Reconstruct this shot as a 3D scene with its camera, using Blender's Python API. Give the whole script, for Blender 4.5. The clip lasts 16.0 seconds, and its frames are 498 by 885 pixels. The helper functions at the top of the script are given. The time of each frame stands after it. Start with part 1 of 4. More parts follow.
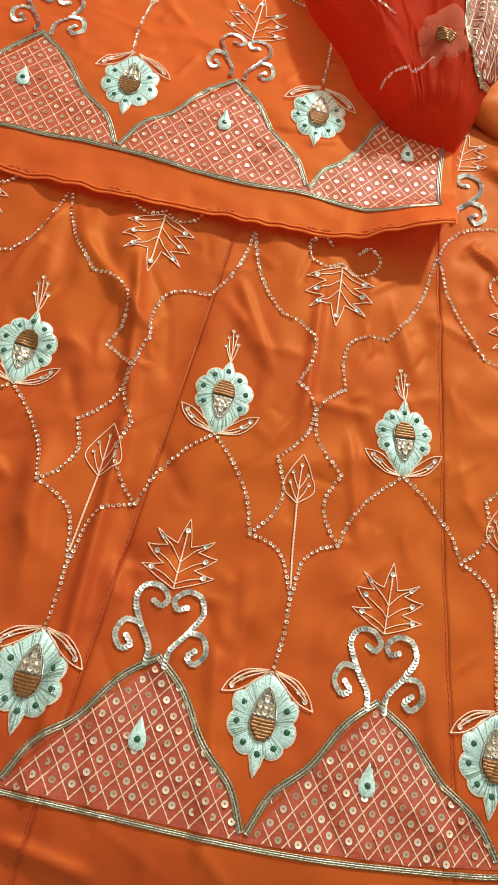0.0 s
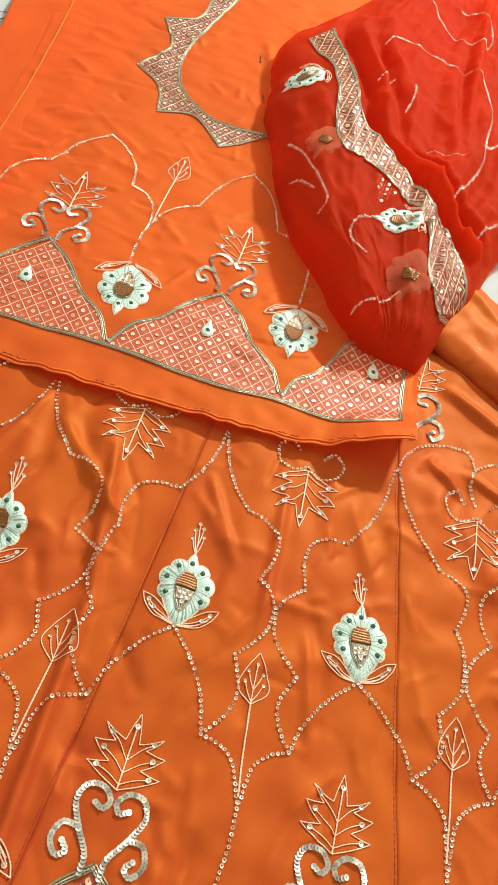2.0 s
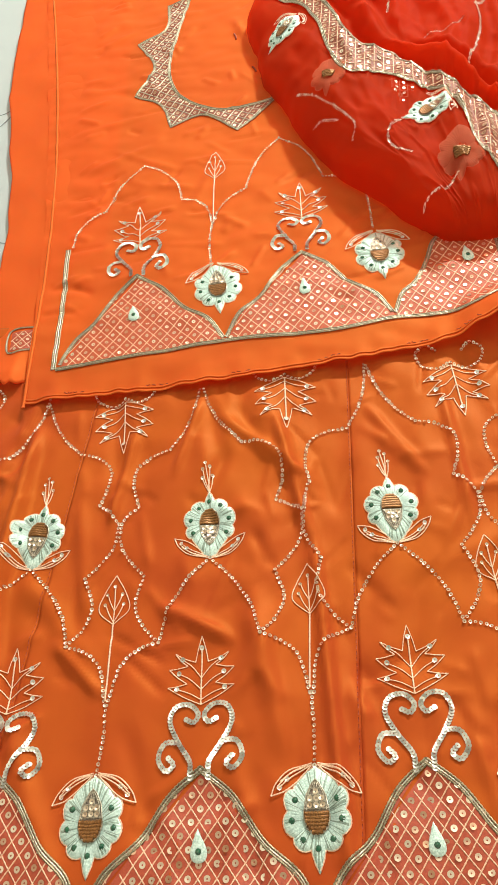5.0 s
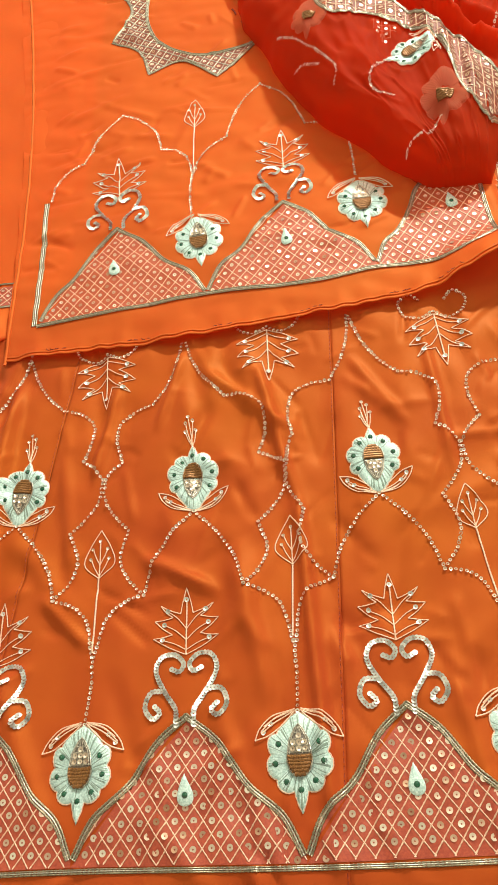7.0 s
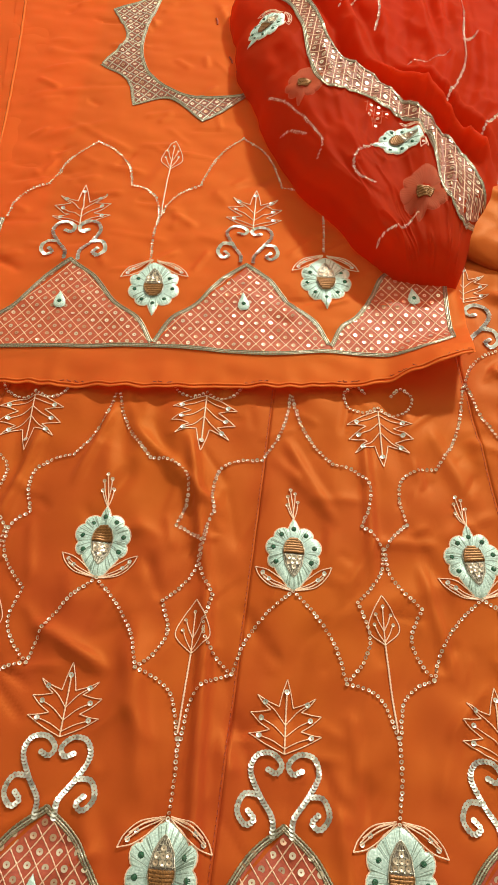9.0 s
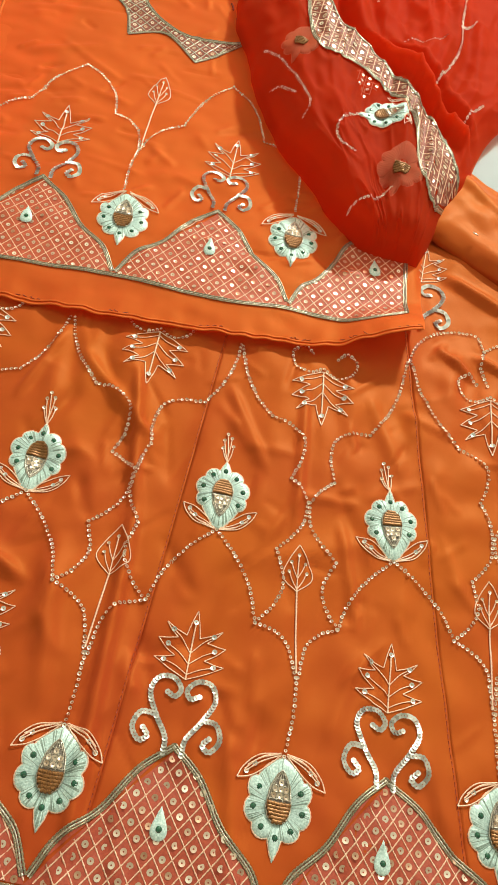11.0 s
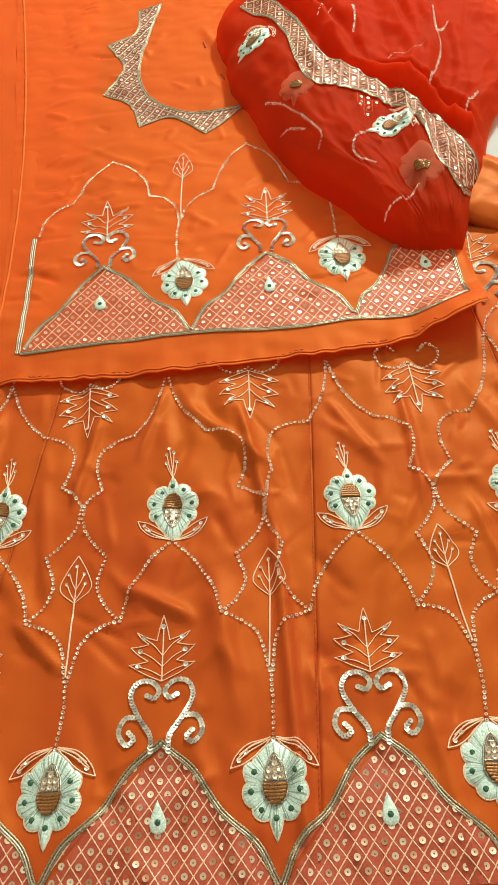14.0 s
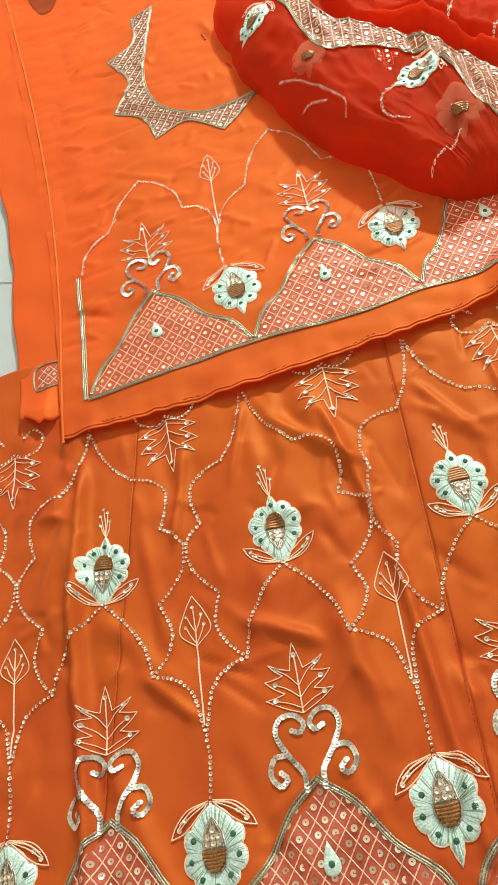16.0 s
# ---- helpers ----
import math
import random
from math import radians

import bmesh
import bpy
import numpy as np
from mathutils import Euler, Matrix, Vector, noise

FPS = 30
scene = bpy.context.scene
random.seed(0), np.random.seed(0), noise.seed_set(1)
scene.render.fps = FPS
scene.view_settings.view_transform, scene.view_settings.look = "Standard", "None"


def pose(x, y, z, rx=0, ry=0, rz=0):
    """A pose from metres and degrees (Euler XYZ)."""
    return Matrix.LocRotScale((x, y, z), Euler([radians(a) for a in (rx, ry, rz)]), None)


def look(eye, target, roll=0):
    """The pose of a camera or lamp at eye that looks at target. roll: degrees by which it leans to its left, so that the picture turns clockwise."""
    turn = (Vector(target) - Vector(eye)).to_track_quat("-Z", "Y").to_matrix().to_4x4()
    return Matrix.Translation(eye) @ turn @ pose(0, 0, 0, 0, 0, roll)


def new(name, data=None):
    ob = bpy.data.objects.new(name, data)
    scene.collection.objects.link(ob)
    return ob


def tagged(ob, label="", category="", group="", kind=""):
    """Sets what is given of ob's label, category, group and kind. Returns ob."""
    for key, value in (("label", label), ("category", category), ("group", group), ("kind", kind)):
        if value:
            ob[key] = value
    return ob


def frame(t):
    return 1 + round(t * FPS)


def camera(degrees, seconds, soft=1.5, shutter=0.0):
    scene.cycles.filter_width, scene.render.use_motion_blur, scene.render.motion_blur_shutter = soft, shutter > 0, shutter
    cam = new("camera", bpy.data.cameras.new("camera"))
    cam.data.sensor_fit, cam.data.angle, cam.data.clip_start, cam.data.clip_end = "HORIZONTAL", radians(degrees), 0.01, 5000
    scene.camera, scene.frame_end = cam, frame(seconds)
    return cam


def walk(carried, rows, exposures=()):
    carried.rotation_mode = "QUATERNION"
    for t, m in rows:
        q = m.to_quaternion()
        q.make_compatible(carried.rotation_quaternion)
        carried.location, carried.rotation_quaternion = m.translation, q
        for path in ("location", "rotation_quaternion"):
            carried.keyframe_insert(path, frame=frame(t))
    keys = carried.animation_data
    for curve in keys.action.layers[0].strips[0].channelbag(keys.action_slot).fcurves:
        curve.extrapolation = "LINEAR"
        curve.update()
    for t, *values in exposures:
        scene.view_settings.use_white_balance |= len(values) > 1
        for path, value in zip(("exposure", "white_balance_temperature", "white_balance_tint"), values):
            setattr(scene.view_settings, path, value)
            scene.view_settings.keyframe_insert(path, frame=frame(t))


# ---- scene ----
cam = camera(35.1, 16.0)
PATH = [
    (0, (0.005, -0.288, 0.598), (0.079, 0.473, -1.25), 19.5),
    (0.5, (0.017, -0.293, 0.61), (0.106, 0.576, -1.189), 22.9),
    (1, (0.018, -0.292, 0.625), (0.101, 0.737, -1.087), 22.3),
    (1.5, (0.007, -0.29, 0.627), (0.076, 0.822, -1.034), 22.2),
    (2, (-0.009, -0.283, 0.623), (0.046, 0.871, -1.009), 21.5),
    (2.5, (-0.017, -0.287, 0.62), (0.015, 0.906, -0.985), 17.4),
    (3, (-0.021, -0.293, 0.612), (-0.031, 0.917, -0.98), 9.7),
    (3.5, (-0.026, -0.301, 0.618), (-0.14, 0.902, -0.975), -1.6),
    (4, (-0.039, -0.318, 0.647), (-0.253, 0.854, -0.96), -10.4),
    (6.5, (-0.025, -0.354, 0.645), (-0.281, 0.645, -1.069), -18.5),
    (7, (-0.022, -0.346, 0.643), (-0.271, 0.645, -1.076), -18.2),
    (7.5, (-0.024, -0.332, 0.638), (-0.235, 0.651, -1.092), -15.6),
    (8, (-0.031, -0.319, 0.628), (-0.197, 0.635, -1.123), -9.9),
    (8.5, (-0.031, -0.317, 0.64), (-0.138, 0.665, -1.099), -2.5),
    (9, (-0.023, -0.288, 0.637), (-0.089, 0.759, -1.065), 0.6),
    (9.5, (-0.011, -0.273, 0.635), (-0.053, 0.798, -1.053), 1.8),
    (12, (-0.033, -0.364, 0.641), (0.097, 0.597, -1.108), 23.0),
    (12.5, (-0.054, -0.381, 0.639), (0.055, 0.604, -1.098), 19.6),
    (13, (-0.061, -0.386, 0.648), (-0.008, 0.683, -1.041), 9.4),
    (13.5, (-0.061, -0.38, 0.648), (-0.081, 0.732, -1.015), -0.6),
    (14, (-0.064, -0.378, 0.649), (-0.141, 0.746, -1.004), -6.6),
    (14.5, (-0.065, -0.366, 0.643), (-0.189, 0.762, -1.003), -11.6),
    (15, (-0.067, -0.355, 0.64), (-0.23, 0.776, -1.001), -16.0),
    (15.5, (-0.072, -0.342, 0.64), (-0.281, 0.773, -1.007), -21.5),
    (16, (-0.074, -0.332, 0.637), (-0.347, 0.763, -1.014), -26.7),
]
EXPOSURES = [(0.0, -0.22, 5900, 4), (1.5, -0.08, 6200, 6), (3.0, 0.0, 6500, 10), (3.5, 0.02, 6500, 10), (4.2, 0.0, 6500, 9), (6.5, -0.02, 6500, 5), (7.5, -0.07, 6500, 5), (8.0, -0.17, 6600, 5), (8.5, -0.25, 6600, 5),
             (9.5, -0.32, 6700, 5), (12.0, -0.20, 6300, 1), (13.5, -0.23, 6700, 4), (14.0, -0.20, 6700, 4), (14.5, -0.08, 6600, 5), (15.0, -0.05, 6300, 6), (16.0, -0.06, 6200, 5)]
walk(cam, [(t, look(eye, target, roll)) for t, eye, target, roll in PATH], EXPOSURES)

from mathutils.bvhtree import BVHTree

# ---- light ----
world = bpy.data.worlds.new("room_air")
world.use_nodes = True
world.node_tree.nodes["Background"].inputs[0].default_value = (1.0, 0.95, 0.88, 1)
world.node_tree.nodes["Background"].inputs[1].default_value = 0.05
scene.world = world


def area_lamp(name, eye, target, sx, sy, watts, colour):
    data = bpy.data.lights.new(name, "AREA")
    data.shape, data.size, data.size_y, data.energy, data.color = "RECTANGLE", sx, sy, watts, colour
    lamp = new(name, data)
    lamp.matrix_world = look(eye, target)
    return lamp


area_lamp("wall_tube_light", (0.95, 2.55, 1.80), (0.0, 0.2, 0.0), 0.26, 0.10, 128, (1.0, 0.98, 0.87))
# Second unseen lamp, added to brighten the ceiling that the sequins reflect.
area_lamp("tube_upward_fill", (0.95, 2.55, 1.90), (0.6, 1.8, 2.9), 0.40, 0.12, 20, (1.0, 0.98, 0.87))
# Unseen overhead lamp, added as fill to lift the dark sides.
area_lamp("overhead_fill", (0.20, 0.90, 2.74), (0.2, 0.9, 0.0), 0.45, 0.45, 4.5, (1.0, 0.98, 0.87))


# ---- materials ----
def material(name):
    m = bpy.data.materials.new(name)
    m.use_nodes = True
    nt = m.node_tree
    return m, nt, nt.nodes["Principled BSDF"]


def node(nt, kind, **inputs):
    n = nt.nodes.new(kind)
    for k, v in inputs.items():
        n.inputs[k.replace("_", " ")].default_value = v
    return n


def ramp(nt, src, lo, hi, c0, c1):
    r = nt.nodes.new("ShaderNodeValToRGB")
    r.color_ramp.elements[0].position, r.color_ramp.elements[1].position = lo, hi
    r.color_ramp.elements[0].color, r.color_ramp.elements[1].color = (*c0, 1), (*c1, 1)
    nt.links.new(src, r.inputs[0])
    return r.outputs[0]


def satin(name, c0, c1, rough=0.4, sheen=0.25, tint=(1.0, 0.5, 0.12), through_light=0.0, glow=None, shine=(0.95, 0.51, 0.06)):
    """Woven satin: broad tone drift, slubs along the weft and a fine weave relief."""
    m, nt, b = material(name)
    co = nt.nodes.new("ShaderNodeTexCoord")
    big = node(nt, "ShaderNodeTexNoise", Scale=7.0, Detail=3.0, Roughness=0.5)
    nt.links.new(co.outputs["Object"], big.inputs["Vector"])
    nt.links.new(ramp(nt, big.outputs["Fac"], 0.32, 0.68, c0, c1), b.inputs["Base Color"])
    mp = nt.nodes.new("ShaderNodeMapping")
    mp.inputs["Scale"].default_value = (900, 2600, 900)
    nt.links.new(co.outputs["Object"], mp.inputs["Vector"])
    fine = node(nt, "ShaderNodeTexNoise", Scale=1.0, Detail=2.0)
    nt.links.new(mp.outputs[0], fine.inputs["Vector"])
    slub = node(nt, "ShaderNodeTexNoise", Scale=60.0, Detail=4.0)
    nt.links.new(co.outputs["Object"], slub.inputs["Vector"])
    b1 = node(nt, "ShaderNodeBump", Strength=0.12, Distance=0.0004)
    nt.links.new(fine.outputs["Fac"], b1.inputs["Height"])
    b2 = node(nt, "ShaderNodeBump", Strength=0.10, Distance=0.002)
    nt.links.new(slub.outputs["Fac"], b2.inputs["Height"])
    nt.links.new(b1.outputs[0], b2.inputs["Normal"])
    nt.links.new(b2.outputs[0], b.inputs["Normal"])
    if through_light:
        tl = node(nt, "ShaderNodeBsdfTranslucent", Color=(*(glow or c1), 1))
        mix = nt.nodes.new("ShaderNodeMixShader")
        mix.inputs[0].default_value = through_light
        nt.links.new(b.outputs[0], mix.inputs[1])
        nt.links.new(tl.outputs[0], mix.inputs[2])
        nt.links.new(mix.outputs[0], nt.nodes["Material Output"].inputs[0])
    lustre = node(nt, "ShaderNodeBsdfGlossy", Color=(*shine, 1), Roughness=rough + 0.17)
    nt.links.new(b2.outputs[0], lustre.inputs["Normal"])
    cover = nt.nodes.new("ShaderNodeMixShader")
    cover.inputs[0].default_value = 0.06
    out = nt.nodes["Material Output"].inputs[0]
    nt.links.new(out.links[0].from_socket, cover.inputs[1])
    nt.links.new(lustre.outputs[0], cover.inputs[2])
    nt.links.new(cover.outputs[0], out)
    b.inputs["Roughness"].default_value = rough
    b.inputs["Specular IOR Level"].default_value = 0.08
    b.inputs["Specular Tint"].default_value = (1.0, 0.55, 0.16, 1)
    b.inputs["Sheen Weight"].default_value = sheen
    b.inputs["Sheen Roughness"].default_value = 0.35
    b.inputs["Sheen Tint"].default_value = (*tint, 1)
    return m


def thread(name, c0, c1, rough=0.45, metal=0.0, scale=900.0, relief=0.4):
    """Embroidery yarn: strands of two tones with a twisted relief."""
    m, nt, b = material(name)
    co = nt.nodes.new("ShaderNodeTexCoord")
    n = node(nt, "ShaderNodeTexNoise", Scale=scale, Detail=3.0)
    nt.links.new(co.outputs["Object"], n.inputs["Vector"])
    nt.links.new(ramp(nt, n.outputs["Fac"], 0.35, 0.65, c0, c1), b.inputs["Base Color"])
    bp = node(nt, "ShaderNodeBump", Strength=relief, Distance=0.0005)
    nt.links.new(n.outputs["Fac"], bp.inputs["Height"])
    nt.links.new(bp.outputs[0], b.inputs["Normal"])
    b.inputs["Roughness"].default_value, b.inputs["Metallic"].default_value = rough, metal
    return m


def foil(name, c0, c1, rough, metal=1.0, per="Random"):
    """Sequin foil, a slightly different tone on every piece."""
    m, nt, b = material(name)
    if per == "Random":
        src = nt.nodes.new("ShaderNodeObjectInfo").outputs["Random"]
    else:
        src = nt.nodes.new("ShaderNodeNewGeometry").outputs["Random Per Island"]
    nt.links.new(ramp(nt, src, 0.0, 1.0, c0, c1), b.inputs["Base Color"])
    b.inputs["Roughness"].default_value, b.inputs["Metallic"].default_value = rough, metal
    return m


def organza(name, colour, see, rough=0.7):
    """Sheer red organza: woven threads with open gaps that tint the light."""
    m, nt, b = material(name)
    co = nt.nodes.new("ShaderNodeTexCoord")
    n = node(nt, "ShaderNodeTexNoise", Scale=9.0, Detail=4.0)
    nt.links.new(co.outputs["Object"], n.inputs["Vector"])
    dark = tuple(0.86 * c for c in colour)
    nt.links.new(ramp(nt, n.outputs["Fac"], 0.3, 0.7, dark, colour), b.inputs["Base Color"])
    b.inputs["Roughness"].default_value = rough
    b.inputs["Sheen Weight"].default_value = 0.1
    b.inputs["Specular IOR Level"].default_value = 0.15
    b.inputs["Sheen Tint"].default_value = (1.0, 0.2, 0.06, 1)
    tr = node(nt, "ShaderNodeBsdfTransparent", Color=(1.0, 0.36, 0.20, 1))
    tl = node(nt, "ShaderNodeBsdfTranslucent", Color=(*colour, 1))
    mix0, mix = nt.nodes.new("ShaderNodeMixShader"), nt.nodes.new("ShaderNodeMixShader")
    mix0.inputs[0].default_value, mix.inputs[0].default_value = 0.50, see
    nt.links.new(b.outputs[0], mix0.inputs[1])
    nt.links.new(tl.outputs[0], mix0.inputs[2])
    nt.links.new(mix0.outputs[0], mix.inputs[1])
    nt.links.new(tr.outputs[0], mix.inputs[2])
    nt.links.new(mix.outputs[0], nt.nodes["Material Output"].inputs[0])
    fine = node(nt, "ShaderNodeTexNoise", Scale=1500.0, Detail=2.0)
    nt.links.new(co.outputs["Object"], fine.inputs["Vector"])
    bp = node(nt, "ShaderNodeBump", Strength=0.15, Distance=0.0004)
    nt.links.new(fine.outputs["Fac"], bp.inputs["Height"])
    nt.links.new(bp.outputs[0], b.inputs["Normal"])
    return m


def plaster(name, c0, c1, scale, rough):
    m, nt, b = material(name)
    co = nt.nodes.new("ShaderNodeTexCoord")
    n = node(nt, "ShaderNodeTexNoise", Scale=scale, Detail=6.0)
    nt.links.new(co.outputs["Object"], n.inputs["Vector"])
    nt.links.new(ramp(nt, n.outputs["Fac"], 0.3, 0.7, c0, c1), b.inputs["Base Color"])
    b.inputs["Roughness"].default_value = rough
    return m


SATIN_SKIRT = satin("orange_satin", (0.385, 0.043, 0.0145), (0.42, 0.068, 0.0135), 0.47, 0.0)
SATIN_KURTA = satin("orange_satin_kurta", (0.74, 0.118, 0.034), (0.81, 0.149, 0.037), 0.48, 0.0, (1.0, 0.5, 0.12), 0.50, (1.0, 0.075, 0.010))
SATIN_TRIM = satin("orange_satin_trim", (0.56, 0.085, 0.022), (0.62, 0.105, 0.024), 0.48, 0.0)
GROUND = thread("lattice_net", (0.34, 0.045, 0.021), (0.43, 0.071, 0.029), 0.6, 0.0, 500.0, 0.3)
GROUND_ORANGE = thread("orange_lattice_net", (0.40, 0.054, 0.018), (0.50, 0.084, 0.024), 0.6, 0.0, 500.0, 0.3)
PINK = thread("pale_pink_thread", (0.74, 0.40, 0.26), (0.93, 0.69, 0.52), 0.4, 0.1)
LATTICE = thread("dusty_pink_lattice_thread", (0.64, 0.34, 0.23), (0.86, 0.60, 0.44), 0.45, 0.1)
MINT = thread("pale_mint_silver_thread", (0.44, 0.61, 0.57), (0.75, 0.90, 0.85), 0.36, 0.10, 700.0, 0.3)
GAP = thread("stitch_gap_thread", (0.20, 0.27, 0.22), (0.36, 0.46, 0.40), 0.5, 0.1, 700.0, 0.3)
VEILED = organza("veiled_thread", (0.84, 0.30, 0.16), 0.45)
GREYNET = thread("grey_silver_net", (0.16, 0.13, 0.11), (0.34, 0.29, 0.25), 0.4, 0.4)
OLIVE = thread("antique_gold_cord", (0.15, 0.12, 0.075), (0.44, 0.38, 0.26), 0.32, 0.75, 1100.0, 0.5)
SILVERCORD = thread("silver_cord", (0.30, 0.26, 0.20), (0.66, 0.61, 0.52), 0.28, 0.7, 1100.0, 0.5)
BROWN = thread("copper_bead", (0.14, 0.055, 0.015), (0.34, 0.15, 0.045), 0.35, 0.45, 900.0, 0.5)
STITCH = thread("seam_thread", (0.25, 0.026, 0.008), (0.38, 0.046, 0.010), 0.6)
GROUND_DARK = thread("dark_lattice_net", (0.17, 0.035, 0.020), (0.34, 0.085, 0.045), 0.6, 0.0, 500.0, 0.3)
SEQUIN = foil("champagne_sequin", (0.50, 0.28, 0.17), (0.90, 0.79, 0.66), 0.36, 0.85)
SEQUIN_FIELD = foil("joined_champagne_sequin", (0.50, 0.28, 0.17), (0.90, 0.79, 0.66), 0.36, 0.85, "Island")
SEQUIN_VINE = foil("small_champagne_sequin", (0.55, 0.39, 0.27), (0.95, 0.85, 0.72), 0.30, 0.8, "Island")
# wide tone range: the palest pieces are coloured as glints
SEQUIN_SILVER = foil("silver_sequin", (0.44, 0.43, 0.39), (0.88, 0.88, 0.83), 0.33, 0.65, "Island")
GEM, _nt, _b = material("green_rhinestone")
_b.inputs["Base Color"].default_value = (0.004, 0.075, 0.035, 1)
_b.inputs["Roughness"].default_value = 0.06
_b.inputs["Coat Weight"].default_value = 1.0
ORGANZA = organza("red_organza", (0.74, 0.076, 0.014), 0.46)
ORGANZA_IN = organza("red_organza_inner", (0.70, 0.064, 0.012), 0.48)
# deep red that paints the shade of the opening near the shoulder
SHADE_RED = satin("shade_red_satin", (0.15, 0.012, 0.008), (0.20, 0.016, 0.010), 0.5, 0.1, (1.0, 0.2, 0.1))
FLOOR = plaster("pale_blue_white_floor", (0.37, 0.415, 0.435), (0.42, 0.465, 0.485), 3.0, 0.7)
WALL = plaster("cream_wall_paint", (0.74, 0.70, 0.62), (0.80, 0.76, 0.68), 2.0, 0.8)
DARKTHREAD = thread("loose_grey_thread", (0.03, 0.035, 0.04), (0.09, 0.10, 0.11), 0.7)


# ---- mesh helpers ----
def catmull(pts, step=0.002):
    """A smooth curve through the points, cut into even steps."""
    p = [np.array(q, float) for q in pts]
    if len(p) == 2:
        raw = [p[0] + (p[1] - p[0]) * k / 40 for k in range(41)]
    else:
        e = [2 * p[0] - p[1], *p, 2 * p[-1] - p[-2]]
        raw = []
        for a, b, c, d in zip(e, e[1:], e[2:], e[3:]):
            for k in range(24):
                t = k / 24
                raw.append(0.5 * (2 * b + (c - a) * t + (2 * a - 5 * b + 4 * c - d) * t * t + (3 * b - a - 3 * c + d) * t ** 3))
        raw.append(p[-1])
    raw = np.array(raw)
    s = np.r_[0, np.cumsum(np.hypot(*np.diff(raw, axis=0).T))]
    n = max(2, int(round(s[-1] / step)) + 1)
    q = np.linspace(0, s[-1], n)
    return np.c_[np.interp(q, s, raw[:, 0]), np.interp(q, s, raw[:, 1])]


def inside(poly, x, y):
    """Which of the points lie inside the outline."""
    x, y, p = np.asarray(x, float), np.asarray(y, float), np.asarray(poly, float)
    hit = np.zeros(x.shape, bool)
    for (xi, yi), (xj, yj) in zip(p, np.roll(p, 1, axis=0)):
        if yi != yj:
            hit ^= ((yi > y) != (yj > y)) & (x < (xj - xi) * (y - yi) / (yj - yi) + xi)
    return hit


def place(pts, x, y, turn=0.0, sx=1.0, sy=None):
    c, s, sy = math.cos(radians(turn)), math.sin(radians(turn)), sx if sy is None else sy
    return [(x + c * sx * px - s * sy * py, y + s * sx * px + c * sy * py) for px, py in pts]


class Build:
    """Collects vertices and faces in plan; finish() lays them on a cloth surface."""

    def __init__(self):
        self.v, self.f = [], []

    def tube(self, path, r, z=None, beads=0.0, flat=0.75, sides=6):
        path = np.asarray(path, float)
        z = r * flat if z is None else z
        d = np.gradient(path, axis=0)
        d /= np.maximum(np.hypot(d[:, 0], d[:, 1]), 1e-9)[:, None]
        at = len(self.v)
        for k, (p, t) in enumerate(zip(path, d)):
            rr = r * (1 + (beads if k % 2 else -beads))
            for a in range(sides):
                w = 2 * math.pi * a / sides
                self.v.append((p[0] - t[1] * rr * math.cos(w), p[1] + t[0] * rr * math.cos(w), z + rr * flat * math.sin(w)))
            if k:
                o = at + (k - 1) * sides
                for a in range(sides):
                    b = (a + 1) % sides
                    self.f.append((o + a, o + b, o + sides + b, o + sides + a))
        self.f.append(tuple(at + a for a in range(sides)))
        last = at + (len(path) - 1) * sides
        self.f.append(tuple(last + a for a in reversed(range(sides))))
        return self

    def sequin(self, x, y, r, z=0.0006, tilt=(0.0, 0.0), hole=0.26, n=12, cup=1.0):
        at = len(self.v)
        for ring, h in ((hole, -0.00025 * cup), (0.62, 0.0001 * cup), (1.0, 0.00035 * cup)):
            for a in range(n):
                w = 2 * math.pi * a / n
                dx, dy = r * ring * math.cos(w), r * ring * math.sin(w)
                self.v.append((x + dx, y + dy, z + h + dx * tilt[0] + dy * tilt[1]))
        for q in range(2):
            for a in range(n):
                b, o = (a + 1) % n, at + q * n
                self.f.append((o + a, o + n + a, o + n + b, o + b))
        return self

    def fill(self, poly, z=0.0004, step=0.003, dome=0.0):
        """A sheet inside an outline, fine enough to follow the cloth."""
        poly = [tuple(p) for p in poly]
        bm = bmesh.new()
        vs = [bm.verts.new((x, y, 0)) for x, y in poly]
        face = bm.faces.new(vs)
        xs, ys = [p[0] for p in poly], [p[1] for p in poly]
        for axis, lo, hi in (((1, 0, 0), min(xs), max(xs)), ((0, 1, 0), min(ys), max(ys))):
            k = lo + step
            while k < hi:
                co = (k, 0, 0) if axis[0] else (0, k, 0)
                bmesh.ops.bisect_plane(bm, geom=bm.verts[:] + bm.edges[:] + bm.faces[:], plane_co=co, plane_no=axis)
                k += step
        bm.normal_update()
        at = len(self.v)
        bm.verts.index_update()
        up = sum(f.normal.z for f in bm.faces) >= 0
        for v in bm.verts:
            self.v.append((v.co.x, v.co.y, z))
        for f in bm.faces:
            ids = [at + v.index for v in f.verts]
            self.f.append(tuple(ids if up else ids[::-1]))
        bm.free()
        return self

    def finish(self, name, mat, parent, surf=None, label="", smooth=True, kind="", lift=0.0):
        vs = [(x, y, z + lift + surf(x, y)) for x, y, z in self.v] if surf else self.v
        me = bpy.data.meshes.new(name)
        me.from_pydata(vs, [], self.f)
        me.materials.append(mat)
        if smooth:
            me.polygons.foreach_set("use_smooth", [True] * len(me.polygons))
        me.update()
        ob = new(name, me)
        if parent is not None:
            ob.parent = parent
        return tagged(ob, label=label, kind=kind)


